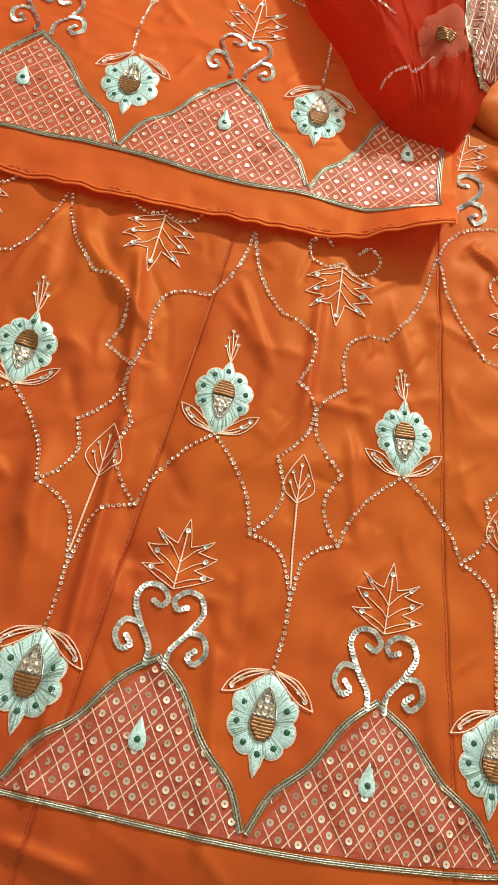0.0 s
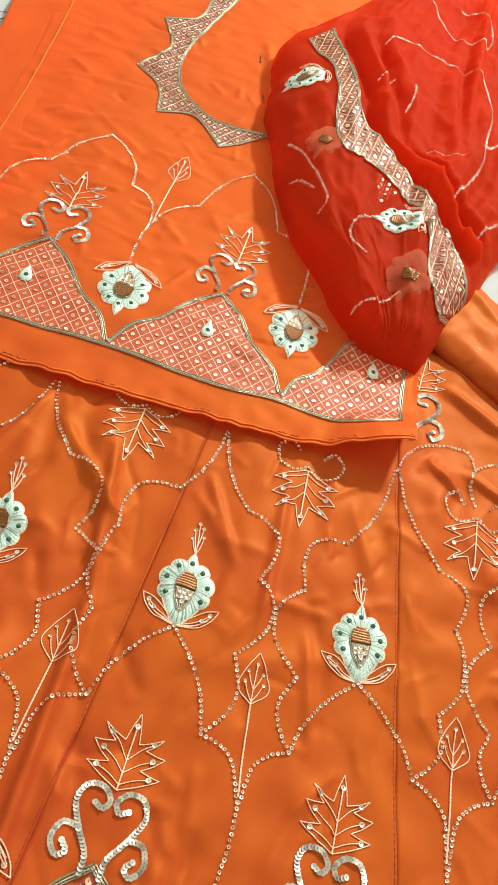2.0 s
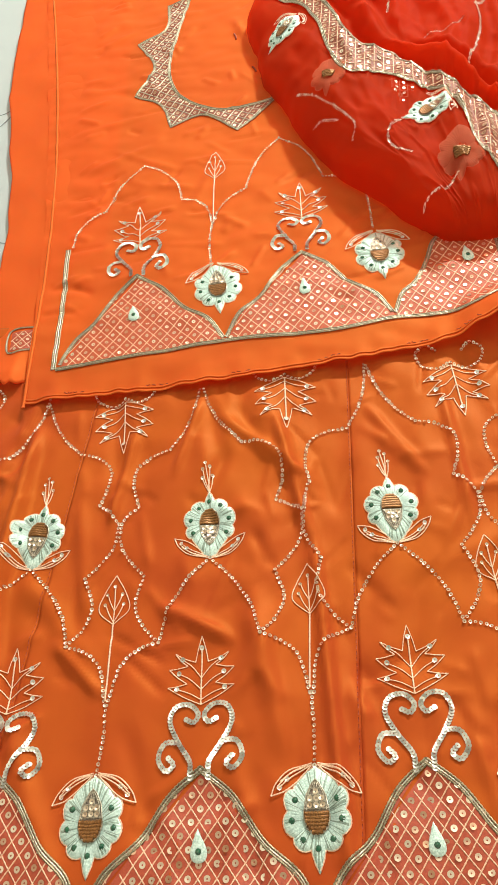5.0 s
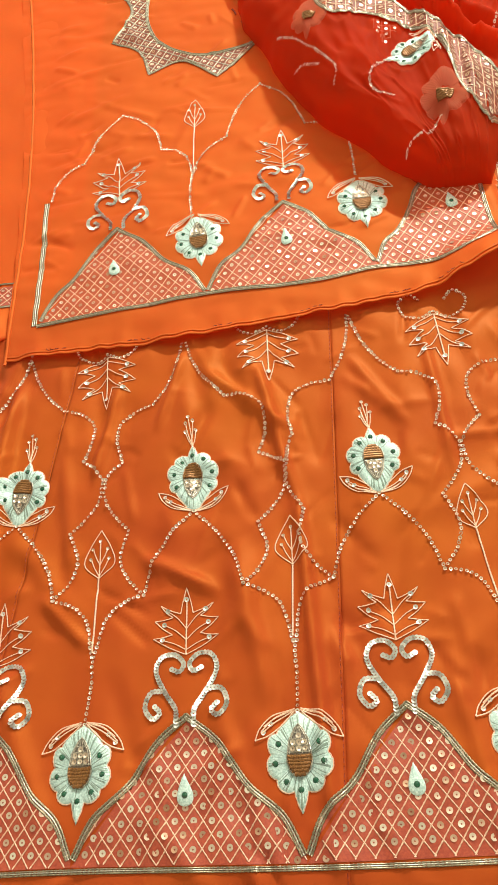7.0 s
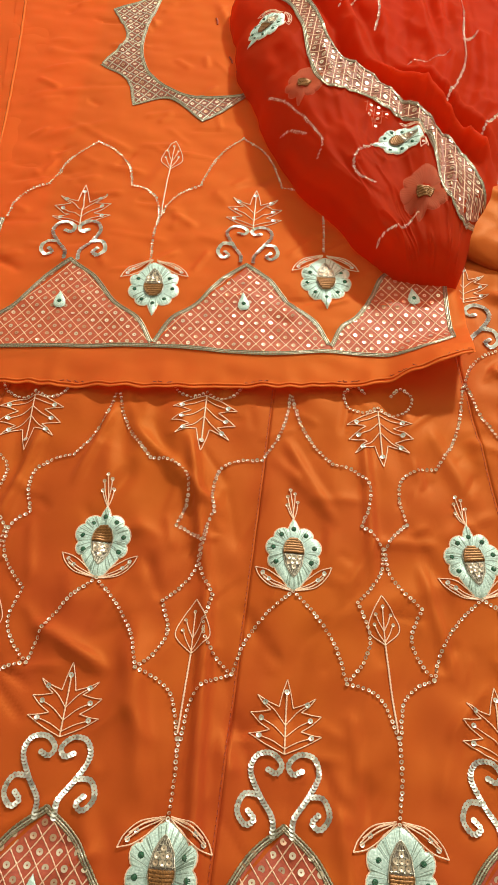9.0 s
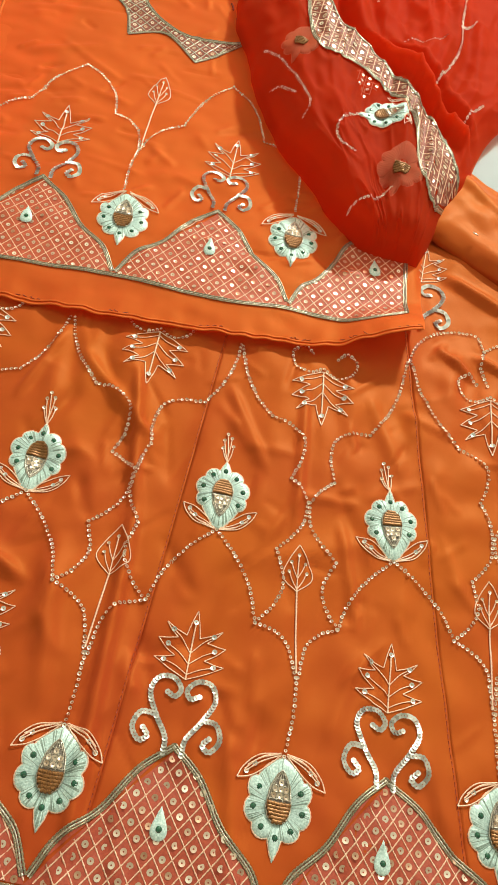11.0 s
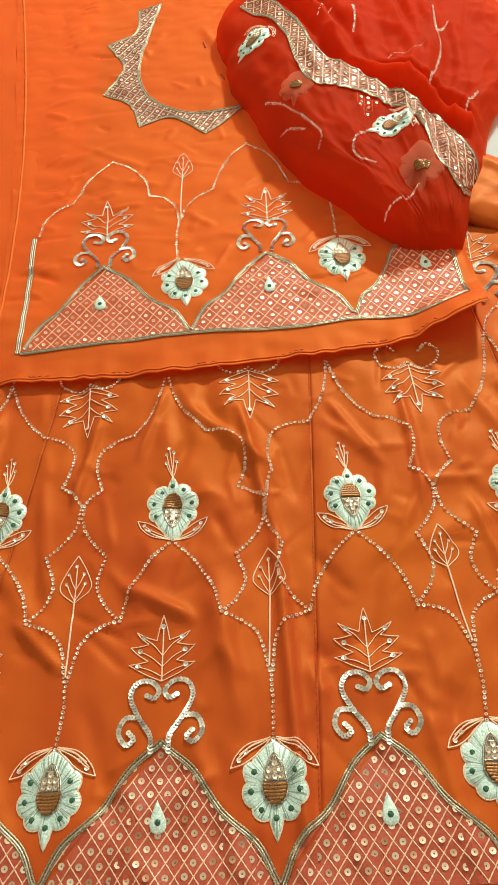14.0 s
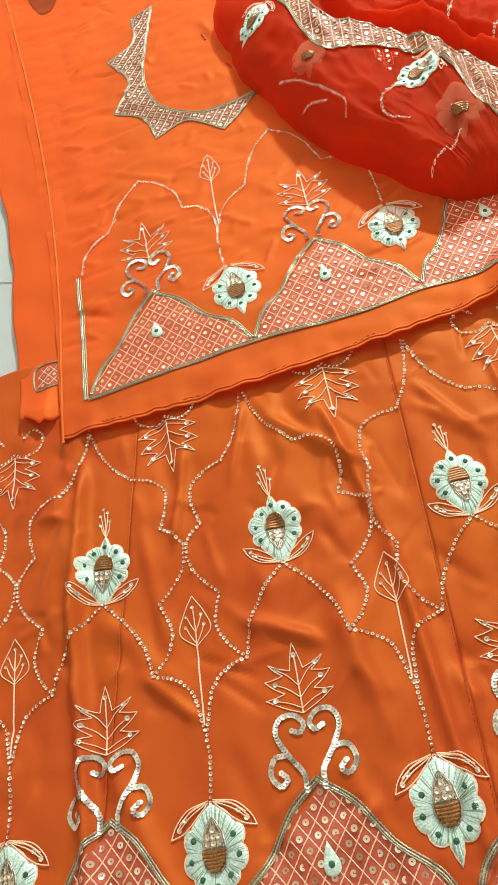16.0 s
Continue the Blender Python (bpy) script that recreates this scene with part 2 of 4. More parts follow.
def sheet(name, nu, nv, fn, mat, parent, label="", thick=0.0012):
    """A cloth sheet from a plan function fn(u, v) -> (x, y, z)."""
    b = Build()
    for j in range(nv + 1):
        for i in range(nu + 1):
            b.v.append(fn(i / nu, j / nv))
    w = nu + 1
    b.f = [(j * w + i, j * w + i + 1, (j + 1) * w + i + 1, (j + 1) * w + i) for j in range(nv) for i in range(nu)]
    ob = b.finish(name, mat, parent, None, label)
    if thick:
        s = ob.modifiers.new("thickness", "SOLIDIFY")
        s.thickness, s.offset = thick, -1.0
    return ob


def smooth01(a, b, x):
    t = min(1.0, max(0.0, (x - a) / (b - a)))
    return t * t * (3 - 2 * t)


def ridge(x, y, x0, y0, x1, y1, amp, wide):
    """A soft fold along a line, fading at both ends."""
    dx, dy = x1 - x0, y1 - y0
    n = dx * dx + dy * dy
    t = ((x - x0) * dx + (y - y0) * dy) / n
    if t < -0.2 or t > 1.2:
        return 0.0
    d = ((x - x0) * dy - (y - y0) * dx) / math.sqrt(n)
    if abs(d) > 4 * wide:
        return 0.0
    return amp * math.exp(-(d / wide) ** 2) * smooth01(-0.2, 0.15, t) * smooth01(1.2, 0.85, t)


# ---- cloth surfaces ----
SEAMS = (lambda y: -0.309 + 0.145 * y, lambda y: -0.035 + 0.05 * y, lambda y: 0.187 - 0.15 * y)
SKIRT_FOLDS = (
    (-0.100, 0.09, -0.078, -0.02, 0.0042, 0.006), (-0.072, -0.05, -0.060, -0.30, 0.0050, 0.007),
    (-0.150, 0.10, -0.075, 0.03, 0.0030, 0.007), (-0.350, 0.10, -0.360, -0.05, 0.0060, 0.008),
    (-0.365, -0.02, -0.350, -0.32, 0.0060, 0.009), (-0.245, 0.09, -0.262, 0.00, 0.0028, 0.006),
    (-0.010, 0.10, 0.030, 0.03, 0.0022, 0.006), (0.060, 0.12, 0.068, -0.02, 0.0025, 0.006),
    (0.110, -0.02, 0.130, -0.10, 0.0020, 0.006), (-0.205, -0.09, -0.150, -0.12, 0.0032, 0.007),
    (-0.120, -0.33, -0.100, -0.39, 0.0040, 0.008), (-0.070, -0.36, -0.010, -0.37, 0.0030, 0.006),
    (0.230, 0.20, 0.300, 0.17, 0.0035, 0.005), (0.200, 0.30, 0.290, 0.25, 0.0045, 0.008),
    (0.190, 0.20, 0.225, 0.175, 0.0030, 0.004), (0.040, -0.20, 0.060, -0.34, 0.0022, 0.008),
    (-0.300, -0.12, -0.260, -0.16, 0.0030, 0.006), (-0.180, 0.12, -0.200, 0.05, 0.0024, 0.005),
)


crease_rng = random.Random(21)


def creases(count, x0, x1, y0, y1, along_y, spread, long, amp, wide):
    """Small random creases, most of them along the way the cloth was folded."""
    made = []
    for _ in range(count):
        x, y = crease_rng.uniform(x0, x1), crease_rng.uniform(y0, y1)
        a = (math.pi / 2 if along_y else 0.0) + crease_rng.gauss(0, spread)
        d = crease_rng.uniform(0.4, 1.0) * long
        made.append((x, y, x + d * math.cos(a), y + d * math.sin(a), crease_rng.choice((-1, 1, 1)) * crease_rng.uniform(0.4, 1.0) * amp, crease_rng.uniform(0.6, 1.3) * wide))
    return made


SKIRT_CREASES = tuple((ax, ay, bx, by, 1.9 * amp, 0.78 * wide) for ax, ay, bx, by, amp, wide in SKIRT_FOLDS) + tuple(creases(120, -0.5, 0.36, -0.38, 0.2, True, 1.0, 0.034, 0.0020, 0.0036)) + tuple(creases(220, -0.5, 0.36, -0.39, 0.2, True, 0.75, 0.055, 0.0026, 0.0044)) + tuple(creases(44, -0.45, 0.3, -0.39, 0.15, True, 0.45, 0.15, 0.0042, 0.010))


def skirt_z(x, y):
    z = 0.0070 + 0.0040 * noise.noise((x * 9, y * 3.2, 0.3)) + 0.0030 * noise.noise((x * 22 + 3 * y, y * 8, 1.7))
    z += 0.0020 * noise.noise((x * 30, y * 26, 8.1)) + 0.0022 * noise.noise((x * 44, y * 38, 12.1)) * smooth01(0.0, 0.4, noise.noise((x * 7, y * 7, 15.0)) + 0.15) + 0.0014 * noise.noise((x * 50, y * 34, 4.1)) * (0.4 + abs(noise.noise((x * 8, y * 8, 6.6))) * 2)
    z += 0.010 * smooth01(-0.10, -0.325, y) * smooth01(-0.392, -0.335, y)
    for s in SEAMS:
        d = x - s(y)
        z += 0.0005 * smooth01(-0.003, 0.001, d) * smooth01(0.03, 0.0, d) - 0.0003 * math.exp(-(d / 0.0020) ** 2)
    return max(z, 0.0012)


HEM = ((-0.380, 0.146), (-0.250, 0.145), (-0.150, 0.149), (-0.040, 0.157), (0.060, 0.166), (0.110, 0.178), (0.170, 0.200))
KURTA_FOLDS = (
    (-0.36, 0.60, -0.27, 0.62, 0.0022, 0.006), (-0.33, 0.52, -0.26, 0.55, 0.0024, 0.006),
    (-0.24, 0.47, -0.20, 0.46, 0.0018, 0.004), (-0.36, 0.70, -0.29, 0.69, 0.0022, 0.007),
    (-0.14, 0.82, -0.10, 0.70, 0.0030, 0.006), (-0.38, 0.98, -0.20, 1.02, 0.0032, 0.010),
    (-0.20, 0.41, -0.15, 0.40, 0.0016, 0.004), (-0.12, 0.36, -0.08, 0.35, 0.0014, 0.004),
    (-0.30, 0.55, -0.22, 0.50, 0.0020, 0.005), (-0.33, 0.46, -0.31, 0.44, 0.0016, 0.004),
    (-0.35, 0.80, -0.30, 0.83, 0.0020, 0.006), (-0.22, 0.36, -0.16, 0.35, 0.0014, 0.004),
)


KURTA_CREASES = KURTA_FOLDS + tuple(creases(170, -0.37, 0.1, 0.24, 1.1, False, 0.55, 0.045, 0.0028, 0.0038)) + tuple(creases(20, -0.37, 0.05, 0.22, 1.1, False, 0.5, 0.10, 0.0026, 0.010))


def hem_y(x):
    wave = 0.0030 * noise.noise((x * 21, 0, 3)) + 0.0022 * noise.noise((x * 62, 0, 5))
    return float(np.interp(x, [p[0] for p in HEM], [p[1] for p in HEM])) + wave


def kurta_z(x, y):
    d = y - hem_y(x)
    z = 0.0150 - 0.0050 * smooth01(0.22, 0.42, y) + 0.0022 * noise.noise((x * 7, y * 6, 9.0)) + 0.0016 * noise.noise((x * 16, y * 30 + 8 * x, 5.2))
    z += 0.0006 * noise.noise((x * 55, y * 60, 2.2)) + 0.0013 * noise.noise((x * 30, y * 52, 13.0))
    lift = math.exp(-max(d, 0) / 0.016)
    z += lift * (0.0010 + 0.0045 * noise.noise((x * 17, 0.0, 7.7)) + 0.0040 * noise.noise((x * 52, 0.0, 2.7)))
    z += 0.026 * smooth01(0.045, 0.130, x) * smooth01(0.060, 0.0, d) * (0.85 + 0.15 * math.sin(x * 60))
    z -= 0.0015 * smooth01(-0.335, -0.375, x)
    z -= 0.008 * smooth01(0.155, 0.17, x) * smooth01(0.04, 0.1, d)
    return z


def back_z(x, y):
    return 0.0075 + 0.010 * math.exp(-max(0.0, y - 0.19) / 0.035) * smooth01(-0.372, -0.390, x) + 0.0016 * noise.noise((x * 12, y * 14, 3.0)) + 0.0020 * noise.noise((x * 30, y * 22, 6.0))


def tabled(fn, folds, x0, x1, y0, y1, step, under=None):
    """The same surface, read from an even table."""
    nx, ny = int((x1 - x0) / step) + 2, int((y1 - y0) / step) + 2
    table = np.array([[fn(x0 + i * step, y0 + j * step) for i in range(nx + 1)] for j in range(ny + 1)])
    gx, gy = np.meshgrid(x0 + step * np.arange(nx + 1), y0 + step * np.arange(ny + 1))

    def ease(a, b, q):
        q = np.clip((q - a) / (b - a), 0, 1)
        return q * q * (3 - 2 * q)
    for ax, ay, bx, by, amp, wide in folds:
        n = (bx - ax) ** 2 + (by - ay) ** 2
        t = ((gx - ax) * (bx - ax) + (gy - ay) * (by - ay)) / n
        d = ((gx - ax) * (by - ay) - (gy - ay) * (bx - ax)) / math.sqrt(n)
        table += amp * np.exp(-(d / wide) ** 2) * ease(-0.2, 0.15, t) * ease(1.2, 0.85, t)
    if under:
        hidden = (gx > under[0]) & (gx < under[1]) & (gy > under[2])
        table = np.where(hidden, np.minimum(table, under[3]), table)
    rows = np.maximum(table, 0.0012).tolist()

    def read(x, y):
        fx, fy = min(max((x - x0) / step, 0), nx - 0.001), min(max((y - y0) / step, 0), ny - 0.001)
        i, j = int(fx), int(fy)
        u, v, r, q = fx - i, fy - j, rows[j], rows[j + 1]
        return (r[i] * (1 - u) + r[i + 1] * u) * (1 - v) + (q[i] * (1 - u) + q[i + 1] * u) * v
    return read


skirt_z = tabled(skirt_z, SKIRT_CREASES, -0.64, 0.58, -0.41, 0.45, 0.0025, (-0.39, 0.155, 0.160, 0.0075))
kurta_z = tabled(kurta_z, KURTA_CREASES, -0.50, 0.22, 0.12, 1.26, 0.003)

# ---- room ----
def slab(name, lo, hi, mat, label, category):
    b = Build()
    (x0, y0, z0), (x1, y1, z1) = lo, hi
    b.v = [(x, y, z) for z in (z0, z1) for x, y in ((x0, y0), (x1, y0), (x1, y1), (x0, y1))]
    b.f = [(3, 2, 1, 0), (4, 5, 6, 7), (0, 1, 5, 4), (1, 2, 6, 5), (2, 3, 7, 6), (3, 0, 4, 7)]
    return tagged(b.finish(name, mat, None, None, label, False, "structure"), category=category)


slab("floor", (-2.4, -2.4, -0.12), (2.4, 3.3, 0.0), FLOOR, "smooth pale bluish white floor under the clothes", "floor")
slab("ceiling", (-2.4, -2.4, 2.8), (2.4, 3.3, 2.92), WALL, "plain cream painted ceiling", "ceiling")
slab("wall_north", (-2.4, 3.18, 0.0), (2.4, 3.3, 2.8), WALL, "plain cream painted wall", "wall")
slab("wall_south", (-2.4, -2.4, 0.0), (2.4, -2.28, 2.8), WALL, "plain cream painted wall", "wall")
slab("wall_east", (2.28, -2.28, 0.0), (2.4, 3.18, 2.8), WALL, "plain cream painted wall", "wall")
slab("wall_west", (-2.4, -2.28, 0.0), (-2.28, 3.18, 2.8), WALL, "plain cream painted wall", "wall")


# ---- embroidery motifs ----
rng = random.Random(7)


def sequin_run(b, path, r=0.0016, gap=0.0043):
    """Small cup sequins sewn one after another along a curve."""
    for x, y in catmull(path, gap):
        b.sequin(x + rng.gauss(0, 0.0002), y + rng.gauss(0, 0.0002), r * rng.uniform(0.85, 1.12), 0.0009,
                 (rng.gauss(0, 0.28), rng.gauss(0, 0.28)), 0.40, 9)


def scale_run(b, path, r=0.0025, gap=0.0026):
    """Flat sequins overlapping like fish scales."""
    p = catmull(path, gap)
    d = np.gradient(p, axis=0)
    for (x, y), t in zip(p, d):
        t = t / max(1e-9, math.hypot(*t))
        b.sequin(x, y, r, 0.0013, (-0.36 * t[0] + rng.gauss(0, 0.10), -0.36 * t[1] + rng.gauss(0, 0.10)), 0.18, 12, 0.5)


def mesh_once(name, make, cache={}):
    if name not in cache:
        b = Build()
        make(b)
        me = bpy.data.meshes.new(name)
        me.from_pydata(b.v, [], b.f)
        me.polygons.foreach_set("use_smooth", [True] * len(me.polygons))
        cache[name] = me
    return cache[name]


def gem_mesh(b):
    n, r = 8, 0.0025
    for rr, z in ((1.0, 0.0), (0.95, 0.0006), (0.55, 0.0013)):
        b.v += [(r * rr * math.cos(2 * math.pi * k / n), r * rr * math.sin(2 * math.pi * k / n), z) for k in range(n)]
    for q in range(2):
        b.f += [(q * n + k, q * n + (k + 1) % n, (q + 1) * n + (k + 1) % n, (q + 1) * n + k) for k in range(n)]
    b.f.append(tuple(2 * n + k for k in range(n)))


def put(name, me, mat, parent, x, y, z, tilt=0.0, size=1.0):
    if not me.materials:
        me.materials.append(mat)
    ob = new(name, me)
    ob.parent = parent
    ob.location = (x, y, z)
    ob.rotation_euler = (rng.gauss(0, tilt), rng.gauss(0, tilt), rng.uniform(0, 6.28))
    ob.scale = (size, size, size)
    return ob


def gem(parent, surf, x, y, lift):
    z = surf(x, y) + lift
    g = put("rhinestone", mesh_once("rhinestone", gem_mesh), GEM, parent, x, y, z, 0.12)
    return tagged(g, label="dark green faceted rhinestone")


PETALS = tuple(radians(a) for a in (14, 54, 102, 138))


def body_radius(a, full=0.5):
    """Half-size of the flower patch in the direction a, measured from its pointed petal."""
    a = abs(a)
    if a < PETALS[0]:
        return 0.0215 + (0.0090 + 0.0050 * full) * (1 - a / PETALS[0]) ** 1.15
    if a > PETALS[3]:
        q = (a - PETALS[3]) / (math.pi - PETALS[3])
        taper = 0.000555 / (0.0208 * math.sin(a) - 0.0127 * math.cos(a))
        return min(0.0366, taper) * (1 - full) + (0.0255 + 0.0092 * q) * full
    for lo, hi in zip(PETALS, PETALS[1:]):
        if a <= hi:
            return 0.0207 + 0.0048 * full * (lo == PETALS[2]) * smooth01(lo, hi, a) + 0.0040 * math.sin(math.pi * min(1.0, max(0.0, (a - lo) / (hi - lo)))) ** 0.55
    return 0.0207


def flower(parent, surf, x, y, turn=0.0, size=1.0, sprig=True, name="flower_patch", lift=0.0, mat=None, gems=True):
    """A satin-stitch flower patch with its leaves, bead block, sequin grid and stones."""
    def P(pts):
        return place(pts, x, y, turn, size)
    full = 0.25 if sprig else 1.0
    b, rings, n = Build(), (0.30, 0.55, 0.78, 0.93, 1.0), 210
    prof = (0.0014, 0.0022, 0.0024, 0.0017, 0.0002)
    for s, h in zip(rings, prof):
        for k in range(n):
            a = 2 * math.pi * k / n - math.pi
            r = body_radius(a, full) * s * (1 + rng.uniform(-0.012, 0.012) * (s > 0.9))
            wob = (0.00048 if k % 2 else -0.00036) * (s < 0.99) + 0.00022 * math.sin(k * 1.7) + rng.uniform(-0.0001, 0.0001)
            (px, py), = P([(r * math.sin(a), r * math.cos(a))])
            b.v.append((px, py, h + wob))
    for q in range(len(rings) - 1):
        for k in range(n):
            m = (k + 1) % n
            b.f.append((q * n + k, (q + 1) * n + k, (q + 1) * n + m, q * n + m))
    b.f = [t[::-1] for t in b.f]
    b.f.append(tuple(reversed(range(n))))
    body = b.finish(name, mat or MINT, parent, surf, "pale mint silver satin-stitched flower patch" if gems else "pale flower patch veiled by sheer organza", True, "", lift)
    if gems:
        body.data.materials.append(GAP)
        gap = [rng.random() < 0.22 for _ in range(n)]
        body.data.polygons.foreach_set("material_index", [int(gap[q % n] and q // n < 3 and (q // n != 0 or rng.random() < 0.8)) for q in range(len(b.f))])
    b = Build()
    rim = P([(body_radius(a, full) * 0.985 * math.sin(a), body_radius(a, full) * 0.985 * math.cos(a)) for a in np.linspace(-3.1, 3.1, 120)])
    b.tube(rim, 0.00055 * size, 0.0006, 0.25)
    b.finish("couched_edge", PINK if gems else VEILED, body, surf, "pale couched edge thread", True, "", lift)
    if not gems:
        b = Build()
        for row in range(5):
            w = 0.0088 * math.sqrt(max(0.06, 1 - (row / 5.6) ** 2))
            b.tube(catmull(P([(-w, -0.0023 + 0.0023 * row), (w, -0.0023 + 0.0023 * row)]), 0.0014), 0.0014 * size, 0.0030, 0.22, 0.7)
        b.finish("bead_block", BROWN, body, surf, "brown bead block veiled by organza", True, "", lift)
        return body
    heart = [(-0.0090, 0.0010), (-0.0092, 0.0050), (-0.0075, 0.0115), (-0.0035, 0.0150), (0.0, 0.0156), (0.0035, 0.0150), (0.0075, 0.0115), (0.0092, 0.0050), (0.0090, 0.0010), (0.0070, -0.0095), (0.0030, -0.0175), (0, -0.0205), (-0.0030, -0.0175), (-0.0070, -0.0095), (-0.0090, 0.0010)]
    heart = [(px, py - 0.0045) for px, py in heart]
    Build().fill(P(heart[:-1]), 0.0029, 0.004 * size).finish("net_heart", GREYNET, body, surf, "grey silver net centre", True, "", lift)
    Build().tube(P(heart), 0.0006 * size, 0.0030, 0.2).finish("heart_cord", SILVERCORD, body, surf, "silver cord round the centre", True, "", lift)
    b = Build()
    for row in range(6):
        w = 0.0088 * math.sqrt(max(0.06, 1 - (row / 5.6) ** 2))
        b.tube(catmull(P([(-w, -0.0023 + 0.0023 * row), (0, -0.0019 + 0.0023 * row), (w, -0.0023 + 0.0023 * row)]), 0.0014), 0.00165 * size, 0.0036, 0.22, 0.7)
    b.finish("bead_block", BROWN, body, surf, "brown copper bead block", True, "", lift)
    b = Build()
    for i in (-1.5, -0.5, 0.5, 1.5):
        b.tube(catmull(P([(0.0048 * i, -0.0045), (0.0036 * i, -0.0145), (0.0006 * i, -0.0235)]), 0.0012), 0.00045 * size, 0.0036, 0.2)
    for j in range(4):
        w = 0.0086 - 0.0019 * j
        b.tube(catmull(P([(-w, -0.0053 - 0.0044 * j), (w, -0.0053 - 0.0044 * j)]), 0.0012), 0.00045 * size, 0.0036, 0.2)
    b.finish("beaded_grid", SILVERCORD, body, surf, "silver beaded grid", True, "", lift)
    b = Build()
    for px, py in P([(0, -0.0075), (-0.0046, -0.0075), (0.0046, -0.0075), (-0.0002, -0.0119), (-0.0042, -0.0119), (0.0042, -0.0119), (0, -0.0163)]):
        b.sequin(px, py, 0.0020 * size, 0.0042, (rng.gauss(0, 0.2), rng.gauss(0, 0.2)))
    b.finish("grid_sequin", SEQUIN_VINE, body, surf, "", True, "", lift)
    for side in (-1, 1):
        b = Build()
        for outer in ([(0.002, -0.038), (0.020, -0.034), (0.031, -0.024), (0.0355, -0.0145)], [(0.0355, -0.0145), (0.024, -0.018), (0.012, -0.027), (0.002, -0.037)],
                      [(0.003, -0.0365), (0.018, -0.029), (0.030, -0.0195)], [(0.004, -0.037), (0.019, -0.0315), (0.030, -0.0215)], [(0.005, -0.0375), (0.017, -0.033), (0.028, -0.025)]):
            b.tube(catmull(P([(side * 0.92 * q[0], 0.92 * q[1] - 0.0016) for q in outer]), 0.0014), 0.00052 * size, 0.0007 if sprig else 0.0016, 0.15)
        leaf = b.finish("flower_leaf", PINK, body, surf, "pale pink thread leaf with sequins", True, "", lift)
        b = Build()
        for px, py in P([(side * 0.0262, -0.0205), (side * 0.0207, -0.0264)]):
            b.sequin(px, py, 0.0019 * size, 0.0014, (rng.gauss(0, 0.15), rng.gauss(0, 0.15)))
        b.finish("leaf_sequin", SEQUIN_SILVER, body, surf, "", True, "", lift)
    if gems:
        for a, r in ((0.0, 0.0200), (0.64, 0.0178), (-0.64, 0.0178), (1.46, 0.0180), (-1.46, 0.0180), (2.22, 0.0190), (-2.22, 0.0190)):
            (gx, gy), = P([(r * math.sin(a), r * math.cos(a))])
            gem(body, surf, gx, gy, 0.0021 + lift)
    if sprig:
        b = Build()
        for path in ([(0, 0.030), (-0.001, 0.044), (-0.003, 0.0595)], [(-0.0006, 0.036), (0.0006, 0.046), (0.0011, 0.0555)], [(0, 0.031), (-0.0035, 0.042), (-0.0054, 0.0525)], [(0, 0.030), (0.0024, 0.038), (0.0034, 0.0465)], [(0, 0.030), (-0.0036, 0.037), (-0.0058, 0.0435)]):
            b.tube(catmull(P(path), 0.0014), 0.00055 * size, 0.0006, 0.15)
        sp = b.finish("bud_sprig", PINK, body, surf, "thin pale thread sprig")
        b = Build()
        for px, py in P([(-0.003, 0.0603), (0.0011, 0.0565), (-0.0055, 0.0535), (0.0034, 0.0475), (-0.0059, 0.0445)]):
            b.sequin(px, py, 0.0017 * size, 0.0010, (rng.gauss(0, 0.15), rng.gauss(0, 0.15)))
        b.finish("bud_sequin", SEQUIN_VINE, body, surf)
    return body


PLANT = ((0, 0), (0.028, 0.0145), (0.012, 0.0175), (0.0275, 0.030), (0.012, 0.0325), (0.023, 0.0435), (0.0055, 0.0355), (0, 0.057))


def plant(parent, surf, x, y, turn=0.0, size=1.0):
    """A feathered leaf plant drawn in pale thread, a sequin near each tip."""
    b = Build()
    for side in (-1, 1):
        pts = [(side * px, py) for px, py in PLANT]
        for p, q in zip(pts, pts[1:]):
            mid = ((p[0] + q[0]) / 2 + side * 0.0006, (p[1] + q[1]) / 2 - 0.0006)
            b.tube(catmull(place([p, mid, q], x, y, turn, size), 0.0015), 0.00046 * size, 0.0007, 0.18)
        for base, tip in (((0, 0.004), (0.020, 0.013)), ((0, 0.0125), (0.019, 0.0262)), ((0, 0.022), (0.0165, 0.038))):
            mid = (side * tip[0] * 0.5, base[1] + (tip[1] - base[1]) * 0.62)
            b.tube(catmull(place([base, mid, (side * tip[0], tip[1])], x, y, turn, size), 0.0015), 0.00044 * size, 0.0007, 0.18)
    b.tube(catmull(place([(0, 0), (0, 0.025), (0, 0.047)], x, y, turn, size), 0.0015), 0.0007 * size, 0.0008, 0.18)
    ob = b.finish("feathered_plant", PINK, parent, surf, "pale pink thread feathered plant outline")
    b = Build()
    for px, py in place([(0, 0.047), (0.0165, 0.038), (-0.0165, 0.038), (0.019, 0.0262), (-0.019, 0.0262), (0.020, 0.013), (-0.020, 0.013)], x, y, turn, size):
        b.sequin(px, py, 0.0021 * size, 0.0014, (rng.gauss(0, 0.12), rng.gauss(0, 0.12)))
    b.finish("plant_sequin", SEQUIN_SILVER, ob, surf)
    return ob


SCROLL_A = ((0.007, 0), (0.008, 0.012), (0.018, 0.027), (0.0255, 0.043), (0.021, 0.0545), (0.010, 0.056), (0.0025, 0.0485), (0.006, 0.042), (0.0125, 0.0445))
SCROLL_B = ((0.018, 0.027), (0.029, 0.0265), (0.0335, 0.015), (0.027, 0.006), (0.021, 0.010), (0.0255, 0.0155))


